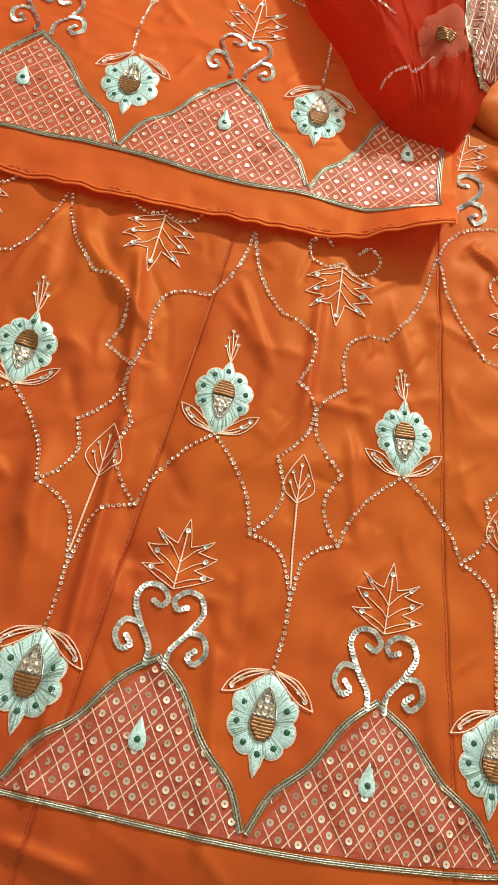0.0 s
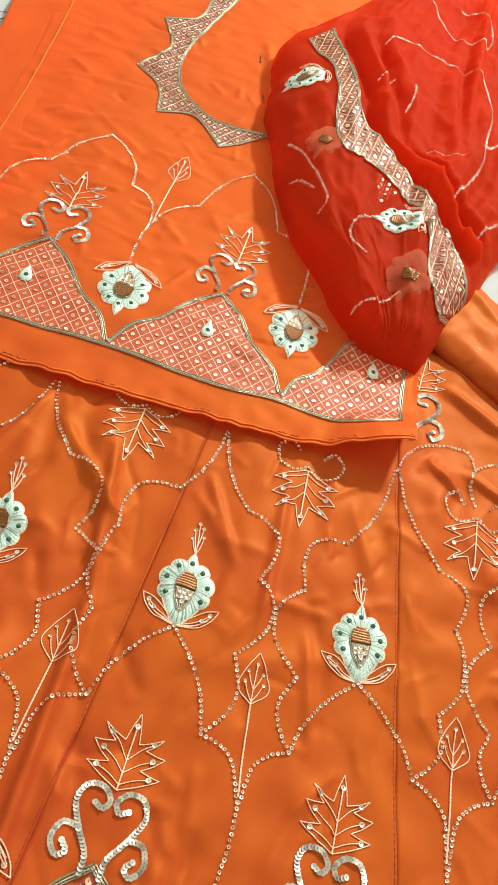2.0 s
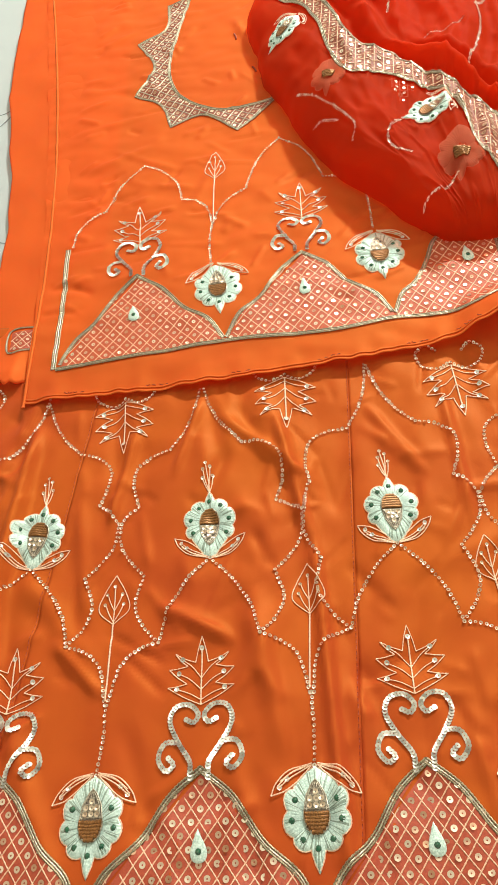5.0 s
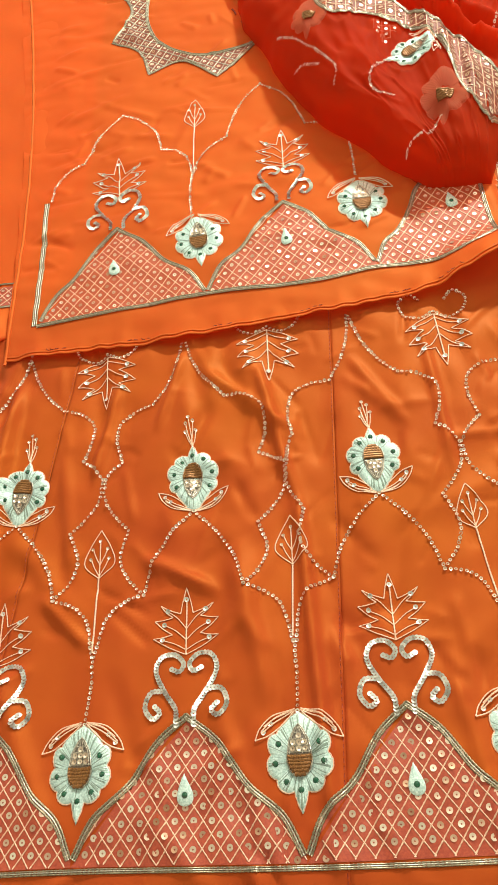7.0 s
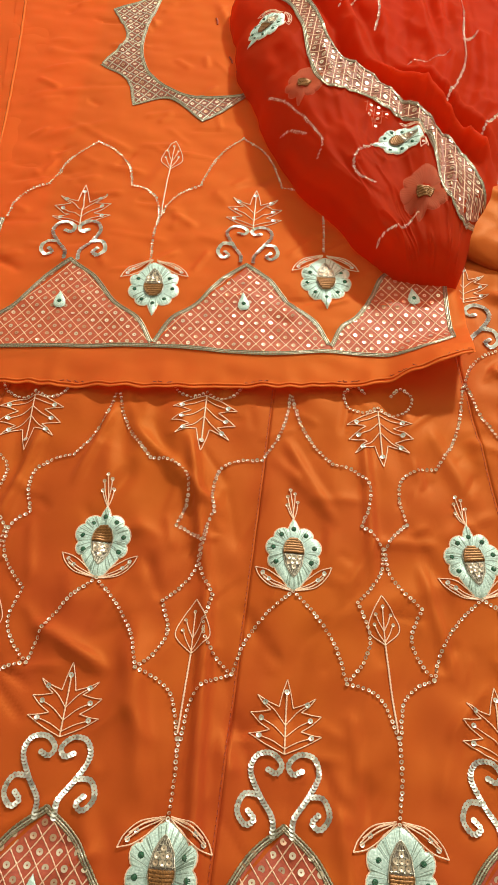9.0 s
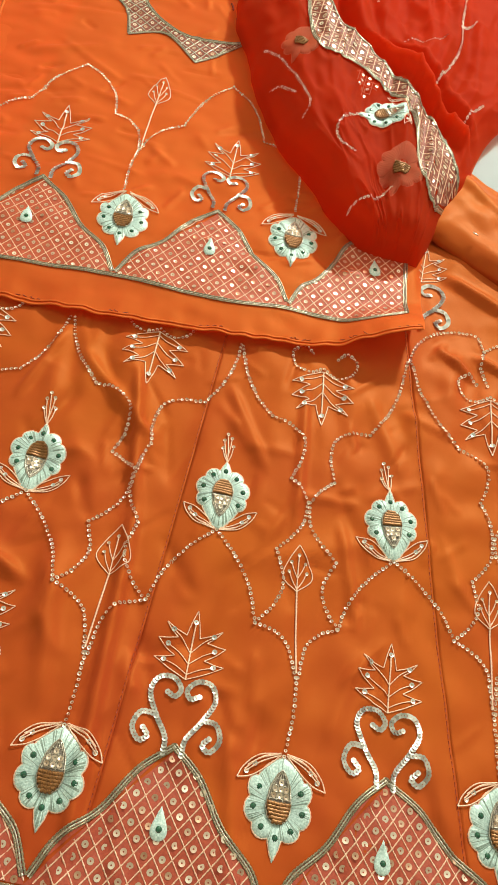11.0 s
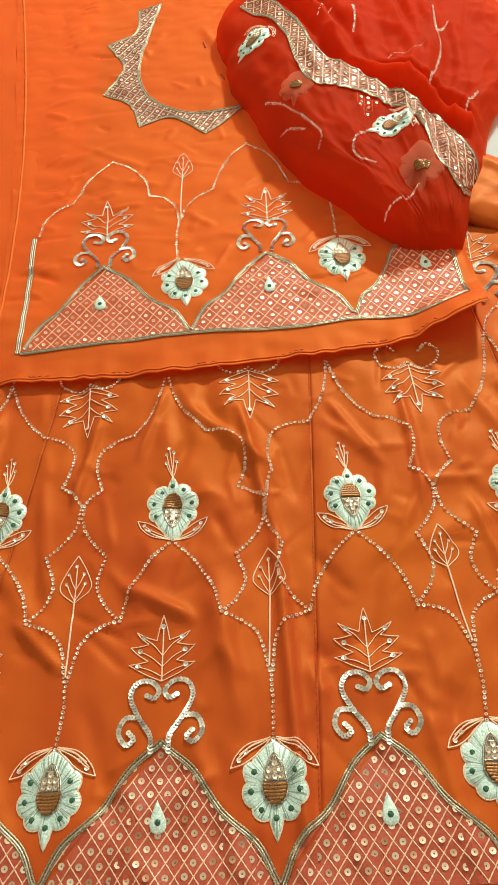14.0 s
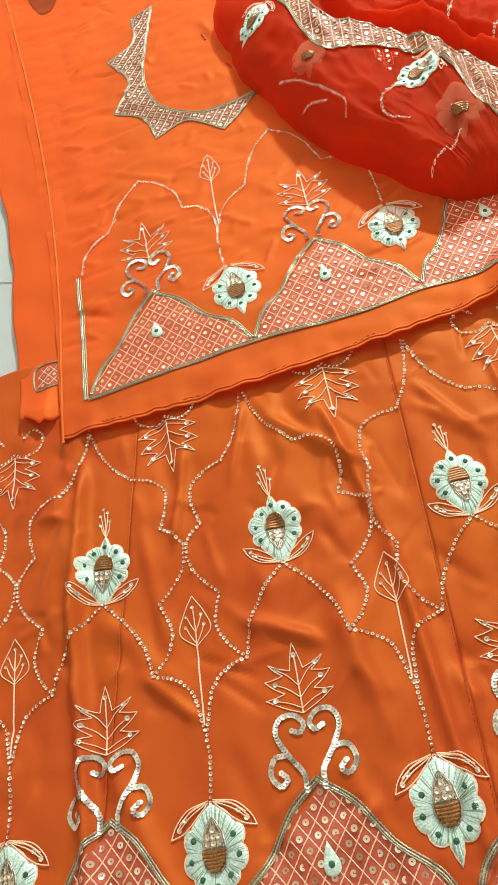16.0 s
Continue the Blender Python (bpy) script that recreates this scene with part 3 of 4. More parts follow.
def scroll(parent, surf, x, y, turn=0.0, size=1.0, sides=(-1, 1)):
    """A lyre-shaped scroll of overlapping silver sequins."""
    b = Build()
    for side in sides:
        for run in (SCROLL_A, SCROLL_B):
            scale_run(b, place([(side * px, py) for px, py in run], x, y, turn, size), 0.0022 * size)
    return b.finish("sequin_scroll", SEQUIN_SILVER, parent, surf, "silver lyre scroll of overlapping flat sequins", True, "stuff")


def leaf(parent, surf, path, tip, half, base, turn=0.0):
    """A pointed leaf outline with veins and sequins on a long thread stem."""
    b = Build()
    (x, y), long = base, tip
    for side in (-1, 1):
        b.tube(catmull(place([(0, 0), (side * half, long * 0.28), (side * half * 0.72, long * 0.62), (0, long)], x, y, turn), 0.0014), 0.00048, 0.0007, 0.15)
        for h0, h1, w in ((0.05, 0.42, 0.62), (0.28, 0.62, 0.5)):
            b.tube(catmull(place([(0, long * h0), (side * half * w * 0.6, long * (h0 + h1) / 2), (side * half * w, long * h1)], x, y, turn), 0.0014), 0.0005, 0.0006, 0.15)
    b.tube(catmull(place([(0, 0), (0, long * 0.74)], x, y, turn), 0.0014), 0.0006, 0.0007, 0.15)
    b.tube(catmull(path, 0.0015), 0.0008, 0.0009, 0.2)
    ob = b.finish("stemmed_leaf", PINK, parent, surf, "pale pink thread leaf on a long stem")
    b = Build()
    for px, py in place([(0, long * 0.76), (half * 0.5, long * 0.6), (-half * 0.5, long * 0.6), (half * 0.62, long * 0.4), (-half * 0.62, long * 0.4)], x, y, turn):
        b.sequin(px, py, 0.0015, 0.0012, (rng.gauss(0, 0.15), rng.gauss(0, 0.15)))
    b.finish("leaf_sequin", SEQUIN_VINE, ob, surf)
    return ob


def lattice(parent, surf, poly, px, py, singles, x0=0.0, y0=0.0, turn=0.0, r=0.0029, name="lattice_panel", lift=0.0, wire=0.00058, ground=None, yarn=None):
    """A net panel crossed by twisted thread, one flat sequin in each diamond."""
    poly = [tuple(p) for p in poly]
    panel = Build().fill(poly, 0.0005, 0.004).finish(name, ground or GROUND, parent, surf, "dusky red net panel with a diamond lattice", True, "", lift)
    xs, ys = [p[0] for p in poly], [p[1] for p in poly]
    reach = max(max(xs) - min(xs), max(ys) - min(ys)) * 1.5
    cx, cy = (min(xs) + max(xs)) / 2 if not x0 else x0, (min(ys) + max(ys)) / 2 if not y0 else y0
    ct, st = math.cos(radians(turn)), math.sin(radians(turn))
    b = Build()
    n = int(reach / px) + 2
    v = np.arange(-reach, reach, 0.0018)
    for sgn in (-1, 1):
        for k in range(-2 * n, 2 * n):
            u = (k + 0.5) * px + sgn * v * px / py
            qx, qy = cx + ct * u - st * v, cy + st * u + ct * v
            near_box = (qx > min(xs)) & (qx < max(xs)) & (qy > min(ys)) & (qy < max(ys))
            if not near_box.any():
                continue
            ok = inside(poly, qx, qy).astype(int)
            cuts = np.flatnonzero(np.diff(np.r_[0, ok, 0]))
            for i0, i1 in zip(cuts[::2], cuts[1::2]):
                if i1 - i0 > 3:
                    b.tube(np.c_[qx[i0:i1], qy[i0:i1]], wire, 0.0007, 0.22, 0.6, 5)
    b.finish("lattice_thread", yarn or LATTICE, panel, surf, "twisted pale pink lattice thread", True, "", lift)
    rest = Build()
    base = mesh_once("lattice_sequin_%d" % round(r * 1e5), lambda q: q.sequin(0, 0, r, 0.0, (0, 0), 0.24, 14, 0.25))
    spots = [((i + (j % 2) * 0.5) * px, j * 0.5 * py) for i in range(-2 * n, 2 * n) for j in range(-2 * n, 2 * n)]
    spots = np.array(spots)
    sx, sy = cx + ct * spots[:, 0] - st * spots[:, 1], cy + st * spots[:, 0] + ct * spots[:, 1]
    keep = (sx > min(xs)) & (sx < max(xs)) & (sy > min(ys)) & (sy < max(ys))
    sx, sy = sx[keep], sy[keep]
    ok = np.ones(sx.shape, bool)
    for w in (0, 1.57, 3.14, 4.71):
        ok &= inside(poly, sx + r * 0.9 * math.cos(w), sy + r * 0.9 * math.sin(w))
    for qx, qy in zip(sx[ok], sy[ok]):
        q = (float(qx) + rng.gauss(0, 0.0004), float(qy) + rng.gauss(0, 0.0004))
        if singles:
            put("sequin", base, SEQUIN, panel, q[0], q[1], surf(*q) + 0.0010 + lift, 0.11)
        else:
            rest.sequin(q[0], q[1], r, 0.0010, (rng.gauss(0, 0.06), rng.gauss(0, 0.06)), 0.26, 12, 0.25)
    if rest.v:
        rest.finish("sequin_field", SEQUIN_FIELD, panel, surf, "flat champagne sequins", True, "stuff", lift)
    return panel


def cord(parent, surf, path, lift=0.0, width=1.0, name="border_cord", flip=1):
    """A raised edging of an antique gold cord, a silver cord and a pale thread."""
    p = catmull(path, 0.0016)
    d = np.gradient(p, axis=0)
    d /= np.maximum(np.hypot(d[:, 0], d[:, 1]), 1e-9)[:, None]
    nrm = np.c_[-d[:, 1], d[:, 0]] * flip
    b = Build().tube(p, 0.0009 * width, 0.0010, 0.25)
    main = b.finish(name, OLIVE, parent, surf, "antique gold beaded edging cord", True, "", lift)
    Build().tube(p + nrm * 0.0019 * width, 0.0008 * width, 0.0009, 0.3).finish("silver_strand", SILVERCORD, main, surf, "", True, "", lift)
    Build().tube(p + nrm * 0.0036 * width, 0.0008 * width, 0.0009, 0.25).finish("gold_strand", OLIVE, main, surf, "", True, "", lift)
    return main


def drop(parent, surf, x, y, turn=0.0, size=1.0):
    """A padded drop-shaped patch with one green stone."""
    b, n = Build(), 40
    for s, h in ((0.0, 0.0022), (0.6, 0.0020), (0.9, 0.0013), (1.0, 0.0003)):
        for k in range(n):
            a = 2 * math.pi * k / n
            w = 0.0084 * math.sin(a) * (0.55 - 0.45 * math.cos(a)) * 1.1
            (qx, qy), = place([(w * s, -0.0115 * -math.cos(a) * s)], x, y, turn, size)
            b.v.append((qx, qy, h + (0.0002 if k % 2 else -0.0002) * (s > 0)))
    for q in range(3):
        for k in range(n):
            m = (k + 1) % n
            b.f.append((q * n + k, (q + 1) * n + k, (q + 1) * n + m, q * n + m))
    b.f = [t[::-1] for t in b.f]
    ob = b.finish("drop_patch", MINT, parent, surf, "pale mint drop patch with a green stone", True, "", 0.0012)
    (gx, gy), = place([(0, -0.004)], x, y, turn, size)
    gem(ob, surf, gx, gy, 0.0030)
    return ob


ARCH = ((0, 0), (0.025, -0.0200), (0.047, -0.051), (0.072, -0.073), (0.086, -0.099))


def arch_side(apex, foot, side):
    kx, ky = abs(foot[0] - apex[0]) / 0.086, (apex[1] - foot[1]) / 0.099
    return [(apex[0] + side * kx * px, apex[1] + ky * py) for px, py in ARCH]


# ---- skirt ----
def thing(name, label, category, group=""):
    ob = new(name)
    ob.empty_display_size = 0.05
    return tagged(ob, label, category, group)


skirt = thing("skirt", "orange satin panelled skirt with sequin vines, spread on the floor", "skirt")


def bow(x):
    """The hem pattern lifts a little where the skirt flares."""
    return 0.4 * max(0.0, x - 0.05) ** 2


def skirt_bottom(x):
    return -0.392 + bow(x) + 0.0035 * noise.noise((x * 14, 0, 2.0))


def skirt_top(x):
    return 0.262 + 0.118 * smooth01(-0.36, -0.30, x) + 0.05 * smooth01(0.1, 0.2, x)


EDGES = (lambda y: -0.62 + 0 * y, *SEAMS, lambda y: 0.56 + 0 * y)
for i, (ea, eb) in enumerate(zip(EDGES, EDGES[1:])):
    def fn(u, v, ea=ea, eb=eb):
        y = -0.392 + v * 0.8
        x = ea(y) + u * (eb(y) - ea(y))
        lo, hi = skirt_bottom(x), skirt_top(x)
        y = lo + v * (hi - lo)
        x = ea(y) + u * (eb(y) - ea(y))
        return (x, y, skirt_z(x, y))
    wide = eb(0) - ea(0)
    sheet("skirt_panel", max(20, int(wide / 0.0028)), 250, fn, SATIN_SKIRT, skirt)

for s in SEAMS:
    b = Build()
    y = -0.385
    while y < 0.23:
        x = s(y) - 0.0016
        b.tube([(x, y), (s(y + 0.0016) - 0.0016, y + 0.0016), (s(y + 0.0032) - 0.0016, y + 0.0032)], 0.00036, 0.0002)
        y += 0.0050
    b.finish("seam_stitching", STITCH, skirt, skirt_z, "dark red running stitch along the seam")

COLUMNS = ((-0.505, 0), (-0.335, 0), (-0.170, 1), (0.001, 1), (0.164, 1), (0.335, 0))
BETWEEN = (-0.422, -0.255, -0.083, 0.083, 0.252, 0.420)
FEET = (-0.590, -0.422, -0.256, -0.081, 0.085, 0.262, 0.432)
base = [(-0.61, -0.322), (-0.45, -0.332), (-0.25, -0.331), (-0.08, -0.334), (0.09, -0.333), (0.20, -0.324), (0.29, -0.309), (0.45, -0.262)]
base_xs, base_ys = [p[0] for p in base], [p[1] for p in base]


def base_y(x):
    return float(np.interp(x, base_xs, base_ys))


# turning points of the vines on either side of each stem: waist, upper cusp, inner cusp, crossing, lower cusp, arch foot, stem
def mirrored(axis, dy, half=0.083):
    pts = {"waist": (half, 0.158), "upper": (0.048, 0.079), "inner": (0.020, 0.020), "cross": (0.001, -0.002), "lower": (0.028, -0.054), "foot": (0.037, -0.115), "stem": (0.001, -0.164)}
    return [{n: (axis + side * q[0], q[1] + dy) for n, q in pts.items()} for side in (-1, 1)]


def turns(*pts):
    return dict(zip(("waist", "upper", "inner", "cross", "lower", "foot", "stem"), pts))


VINES_AT = (
    mirrored(-0.422, 0.0),
    (turns((-0.340, 0.142), (-0.300, 0.078), (-0.275, 0.018), (-0.2545, -0.004), (-0.282, -0.057), (-0.292, -0.120), (-0.253, -0.172)),
     turns((-0.180, 0.144), (-0.207, 0.072), (-0.2365, 0.013), (-0.2525, -0.004), (-0.227, -0.058), (-0.211, -0.120), (-0.251, -0.172))),
    (turns((-0.176, 0.144), (-0.137, 0.075), (-0.105, 0.009), (-0.0815, -0.006), (-0.108, -0.061), (-0.121, -0.121), (-0.083, -0.170)),
     turns((-0.011, 0.156), (-0.034, 0.082), (-0.073, 0.024), (-0.079, -0.005), (-0.067, -0.053), (-0.046, -0.117), (-0.080, -0.170))),
    (turns((-0.009, 0.155), (0.031, 0.080), (0.058, 0.019), (0.076, -0.001), (0.054, -0.051), (0.046, -0.119), (0.085, -0.157)),
     turns((0.157, 0.178), (0.127, 0.084), (0.098, 0.024), (0.078, -0.001), (0.108, -0.052), (0.115, -0.111), (0.087, -0.157))),
    (turns((0.161, 0.181), (0.214, 0.087), (0.236, 0.035), (0.247, 0.000), (0.230, -0.044), (0.215, -0.100), (0.249, -0.154)),
     turns((0.335, 0.200), (0.285, 0.092), (0.268, 0.029), (0.249, 0.000), (0.274, -0.046), (0.2815, -0.097), (0.251, -0.154))),
    mirrored(0.420, 0.055),
)
VINE_BOWS = (
    ("base", "foot", ((0.0, 0.0), (0.33, 0.075), (0.66, 0.085), (1.0, 0.0))),
    ("foot", "stem", ((0.0, 0.0), (0.25, 0.16), (0.55, 0.20), (1.0, 0.0))),
    ("foot", "lower", ((0.0, 0.0), (0.30, -0.16), (0.62, -0.20), (1.0, 0.0))),
    ("lower", "cross", ((0.0, 0.0), (0.33, -0.10), (0.66, -0.13), (1.0, 0.0))),
    ("cross", "inner", ((0.0, 0.0), (0.5, -0.06), (1.0, 0.0))),
    ("inner", "upper", ((0.0, 0.0), (0.25, -0.22), (0.55, -0.34), (0.82, -0.22), (1.0, 0.0))),
    ("upper", "waist", ((0.0, 0.0), (0.33, 0.07), (0.66, 0.07), (1.0, 0.0))),
)


def bowed(p, q, bow_pts, side):
    """A bowed line between two turning points, mirrored for the other side."""
    dx, dy = q[0] - p[0], q[1] - p[1]
    return [(p[0] + t * dx - side * w * dy, p[1] + t * dy + side * w * dx) for t, w in bow_pts]


FLOWERS_AT = ((-0.505, -0.008, 0), (-0.332, -0.008, -5), (-0.1675, -0.0085, 1), (-0.001, -0.008, 2), (0.1535, -0.0035, 8), (0.335, 0.025, 4))
LEAF_TIPS = ((-0.422, -0.056), (-0.253, -0.055), (-0.080, -0.057), (0.077, -0.043), (0.246, -0.041), (0.420, 0.000))
PLANT_BASES = ((-0.428, 0.145), (-0.259, 0.139), (-0.092, 0.149), (0.074, 0.144), (0.243, 0.150), (0.412, 0.190))
STEM_ENDS = (-0.226, -0.226, -0.226, -0.217, -0.208, -0.170)


def flower_foot(k):
    x, y, turn = FLOWERS_AT[k]
    return (x + 0.0366 * math.sin(radians(turn)), y - 0.0366 * math.cos(radians(turn)))


for k, axis in enumerate(BETWEEN):
    dy = bow(axis)
    for side, at, col in ((1, VINES_AT[k][0], k), (-1, VINES_AT[k][1], k + 1)):
        b = Build()
        at = dict(at, base=flower_foot(col) if col < len(FLOWERS_AT) else (axis + 0.083, 0.03))
        for p, q, bend in VINE_BOWS:
            sequin_run(b, bowed(at[p], at[q], bend, side))
        b.finish("sequin_vine", SEQUIN_VINE, skirt, skirt_z, "curving vine of small champagne sequins")
    (sx, sy), end = VINES_AT[k][0]["stem"], STEM_ENDS[k]
    b = Build()
    sequin_run(b, [(sx + 0.001, sy), (sx + 0.002, (sy + end) / 2), (axis + 0.001, end)])
    b.finish("sequin_vine", SEQUIN_VINE, skirt, skirt_z, "short straight run of small champagne sequins")
    tx, ty = LEAF_TIPS[k]
    long = (0.042, 0.046, 0.046, 0.042, 0.043, 0.042)[k]
    leaf(skirt, skirt_z, [(tx, ty - long), ((tx + sx) / 2, (ty - long + sy) / 2), (sx, sy + 0.004)], long, 0.30 * long, (tx, ty - long), (0, 0, 0, 4, 2, 0)[k])
    flower(skirt, skirt_z, axis + 0.001, end - 0.0360, 180, 1.03, False)
    cx, cy = PLANT_BASES[k]
    plant(skirt, skirt_z, cx, cy, (180, 182, 180, 184, 183, 180)[k], 1.10)
    b = Build()
    for side in (-1, 1):
        sequin_run(b, [(cx, cy + 0.003), (cx + side * 0.014, cy - 0.004), (cx + side * 0.028, cy + 0.002), (cx + side * 0.033, cy + 0.017), (cx + side * 0.022, cy + 0.027), (cx + side * 0.013, cy + 0.019)])
    b.finish("sequin_curl", SEQUIN_VINE, skirt, skirt_z, "pair of curls in small champagne sequins")

for k, (axis, near) in enumerate(COLUMNS):
    dy = bow(axis)
    fx, fy, lean = FLOWERS_AT[k]
    flower(skirt, skirt_z, fx, fy, lean, 1.0, True)
    plant(skirt, skirt_z, axis - 0.002, -0.175 + dy)
    scroll(skirt, skirt_z, axis - 0.001, -0.231 + dy)
    apex, fl, fr = (axis, -0.223 + dy), (FEET[k], base_y(FEET[k]) + 0.010), (FEET[k + 1], base_y(FEET[k + 1]) + 0.010)
    ls, rs = catmull(arch_side(apex, fl, -1), 0.004), catmull(arch_side(apex, fr, 1), 0.004)
    bottom = [(x, base_y(x) + 0.004) for x in np.linspace(fr[0], fl[0], 30)]
    poly = [tuple(p) for p in ls] + [tuple(p) for p in rs[1:]] + bottom
    lattice(skirt, skirt_z, poly, 0.0137, 0.0188, bool(near), axis, -0.29 + dy, 0.0, 0.0025)
    cord(skirt, skirt_z, arch_side(apex, fl, -1), 0.0, 1.0, "border_cord", 1)
    cord(skirt, skirt_z, arch_side(apex, fr, 1), 0.0, 1.0, "border_cord", -1)
    drop(skirt, skirt_z, axis, -0.278 + dy, 3)
cord(skirt, skirt_z, base, 0.0, 0.72, "hem_cord", 1)
# the pattern goes on where the skirt comes out beside the tunic
plant(skirt, skirt_z, 0.166, 0.290, -4, 0.95)
scroll(skirt, skirt_z, 0.160, 0.226, -4, 1.1, (1,))
b = Build()
sequin_run(b, [(0.158, 0.175), (0.168, 0.205), (0.190, 0.224), (0.212, 0.231), (0.229, 0.229), (0.237, 0.211)])
sequin_run(b, [(0.237, 0.211), (0.255, 0.224), (0.285, 0.230), (0.33, 0.222)])
sequin_run(b, [(0.237, 0.211), (0.234, 0.190), (0.241, 0.168)])
b.finish("sequin_vine", SEQUIN_VINE, skirt, skirt_z, "curving vine of small champagne sequins")

# ---- tunic ----
kurta = thing("tunic", "orange satin tunic with embroidered neck and hem, over the skirt", "tunic")
LEFT_X = ((0.14, -0.371), (0.34, -0.374), (0.53, -0.386), (0.71, -0.406), (0.94, -0.440), (1.25, -0.490))
RIGHT_X = ((0.14, 0.164), (0.31, 0.166), (0.60, 0.172), (1.25, 0.20))


def kurta_fn(u, v):
    y = 0.15 + v * 1.1
    x0 = float(np.interp(y, *zip(*LEFT_X))) + 0.0015 * noise.noise((0, y * 12, 1))
    x1 = float(np.interp(y, *zip(*RIGHT_X)))
    x = x0 + u * (x1 - x0)
    lo = hem_y(x)
    y = lo + (v ** 1.25) * (1.25 - lo)
    return (x, y, kurta_z(x, y))


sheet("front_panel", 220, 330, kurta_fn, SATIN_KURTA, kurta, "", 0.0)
b = Build()
for off, r in ((0.0045, 0.0011), (0.0005, 0.0014)):
    b.tube([(x, hem_y(x) + off) for x in np.linspace(-0.370, 0.162, 190)], r, 0.0005, 0.0, 0.6)
b.finish("hem_fold", SATIN_TRIM, kurta, kurta_z, "narrow rolled hem")
for x in (-0.325, -0.235, -0.145, -0.055, 0.035, 0.085, 0.138):
    b = Build()
    for q in range(4):
        xx = x + 0.006 * q + rng.uniform(-0.002, 0.002)
        yy = hem_y(xx) + 0.006
        b.tube([(xx, yy + rng.uniform(-0.001, 0.003)), (xx + 0.0014, yy + 0.001), (xx + 0.004, yy + rng.uniform(-0.001, 0.002))], 0.00045, 0.0006)
    b.finish("hem_stitch", STITCH, kurta, kurta_z, "dark red hand stitches on the hem")
b = Build()
b.tube(catmull([(x + 0.002, y) for y, x in LEFT_X], 0.004), 0.0019, 0.0003, 0.0, 0.8)
b.finish("side_edge", SATIN_TRIM, kurta, kurta_z, "turned side edge")


def back_fn(u, v):
    y = 0.178 + v * 1.05
    x0 = float(np.interp(y, (0.18, 0.26, 0.36, 0.43, 0.54, 0.72, 0.82, 1.03, 1.25), (-0.416, -0.424, -0.434, -0.435, -0.449, -0.479, -0.487, -0.494, -0.515))) + 0.003 * noise.noise((1, y * 16, 4))
    x = x0 + u * (-0.30 - x0)
    y += (0.008 * noise.noise((x * 50, 2, 2)) + 0.006 * noise.noise((x * 130, 5, 2))) * (1 - v) ** 8
    return (x, y, back_z(x, y))


sheet("back_panel", 60, 220, back_fn, SATIN_KURTA, kurta, "orange satin back panel showing past the front", 0.0010)
frag = [(-0.400, 0.252), (-0.372, 0.254), (-0.350, 0.250), (-0.350, 0.226), (-0.378, 0.226), (-0.398, 0.222)]
lattice(kurta, back_z, frag, 0.012, 0.014, False, -0.38, 0.239, 0, 0.0018)
cord(kurta, back_z, [(-0.350, 0.226), (-0.378, 0.225), (-0.399, 0.221), (-0.401, 0.253), (-0.372, 0.256), (-0.350, 0.252)], 0.0, 0.5)

KBASE = [(-0.338, 0.184), (-0.250, 0.191), (-0.154, 0.199), (-0.080, 0.197), (-0.026, 0.197), (0.026, 0.205), (0.085, 0.204), (0.120, 0.212), (0.150, 0.229)]


def kbase_y(x):
    return float(np.interp(x, [p[0] for p in KBASE], [p[1] for p in KBASE]))


K_ARCHES = (((-0.256, 0.314), (-0.336, 0.192), (-0.153, 0.206)), ((-0.066, 0.322), (-0.153, 0.206), (0.026, 0.216)))
for apex, fl, fr in K_ARCHES:
    ls, rs = catmull(arch_side(apex, fl, -1), 0.004), catmull(arch_side(apex, fr, 1), 0.004)
    poly = [tuple(p) for p in ls] + [tuple(p) for p in rs[1:]] + [(x, kbase_y(x) + 0.003) for x in np.linspace(fr[0], fl[0], 30)]
    lattice(kurta, kurta_z, poly, 0.0150, 0.0185, True, apex[0], 0.255, 3, 0.0021, "lattice_panel", 0.0, 0.00052, GROUND_ORANGE, PINK)
    cord(kurta, kurta_z, arch_side(apex, fl, -1), 0.0, 0.9, "border_cord", 1)
    cord(kurta, kurta_z, arch_side(apex, fr, 1), 0.0, 0.9, "border_cord", -1)
third = [(0.026, 0.214), (0.036, 0.240), (0.052, 0.256), (0.066, 0.282), (0.078, 0.312), (0.098, 0.330), (0.120, 0.335), (0.146, 0.334)]
poly = [tuple(p) for p in catmull(third, 0.004)] + [(0.149, 0.232)] + [(x, kbase_y(x) + 0.003) for x in np.linspace(0.146, 0.030, 20)]
lattice(kurta, kurta_z, poly, 0.0150, 0.0185, False, 0.095, 0.27, 3, 0.0021, "lattice_panel", 0.0, 0.00052, GROUND_ORANGE, PINK)
cord(kurta, kurta_z, third, 0.0, 0.9, "border_cord", -1)
cord(kurta, kurta_z, [(0.1505, 0.230), (0.148, 0.28), (0.147, 0.336)], 0.0, 0.9, "border_cord", 1)
cord(kurta, kurta_z, KBASE, 0.0, 1.0, "hem_cord", 1)
cord(kurta, kurta_z, [(-0.339, 0.186), (-0.340, 0.27), (-0.345, 0.374)], 0.0, 1.2, "side_cord", 1)
drop(kurta, kurta_z, -0.256, 0.254, 8)
drop(kurta, kurta_z, -0.065, 0.265, 5)
drop(kurta, kurta_z, 0.112, 0.288, 6)
flower(kurta, kurta_z, -0.161, 0.277, 185, 1.10, False)
flower(kurta, kurta_z, 0.020, 0.301, 183, 1.10, False)
plant(kurta, kurta_z, -0.257, 0.366, 4, 1.18)
plant(kurta, kurta_z, -0.063, 0.378, 0, 1.12)
scroll(kurta, kurta_z, -0.256, 0.313, 3, 1.05)
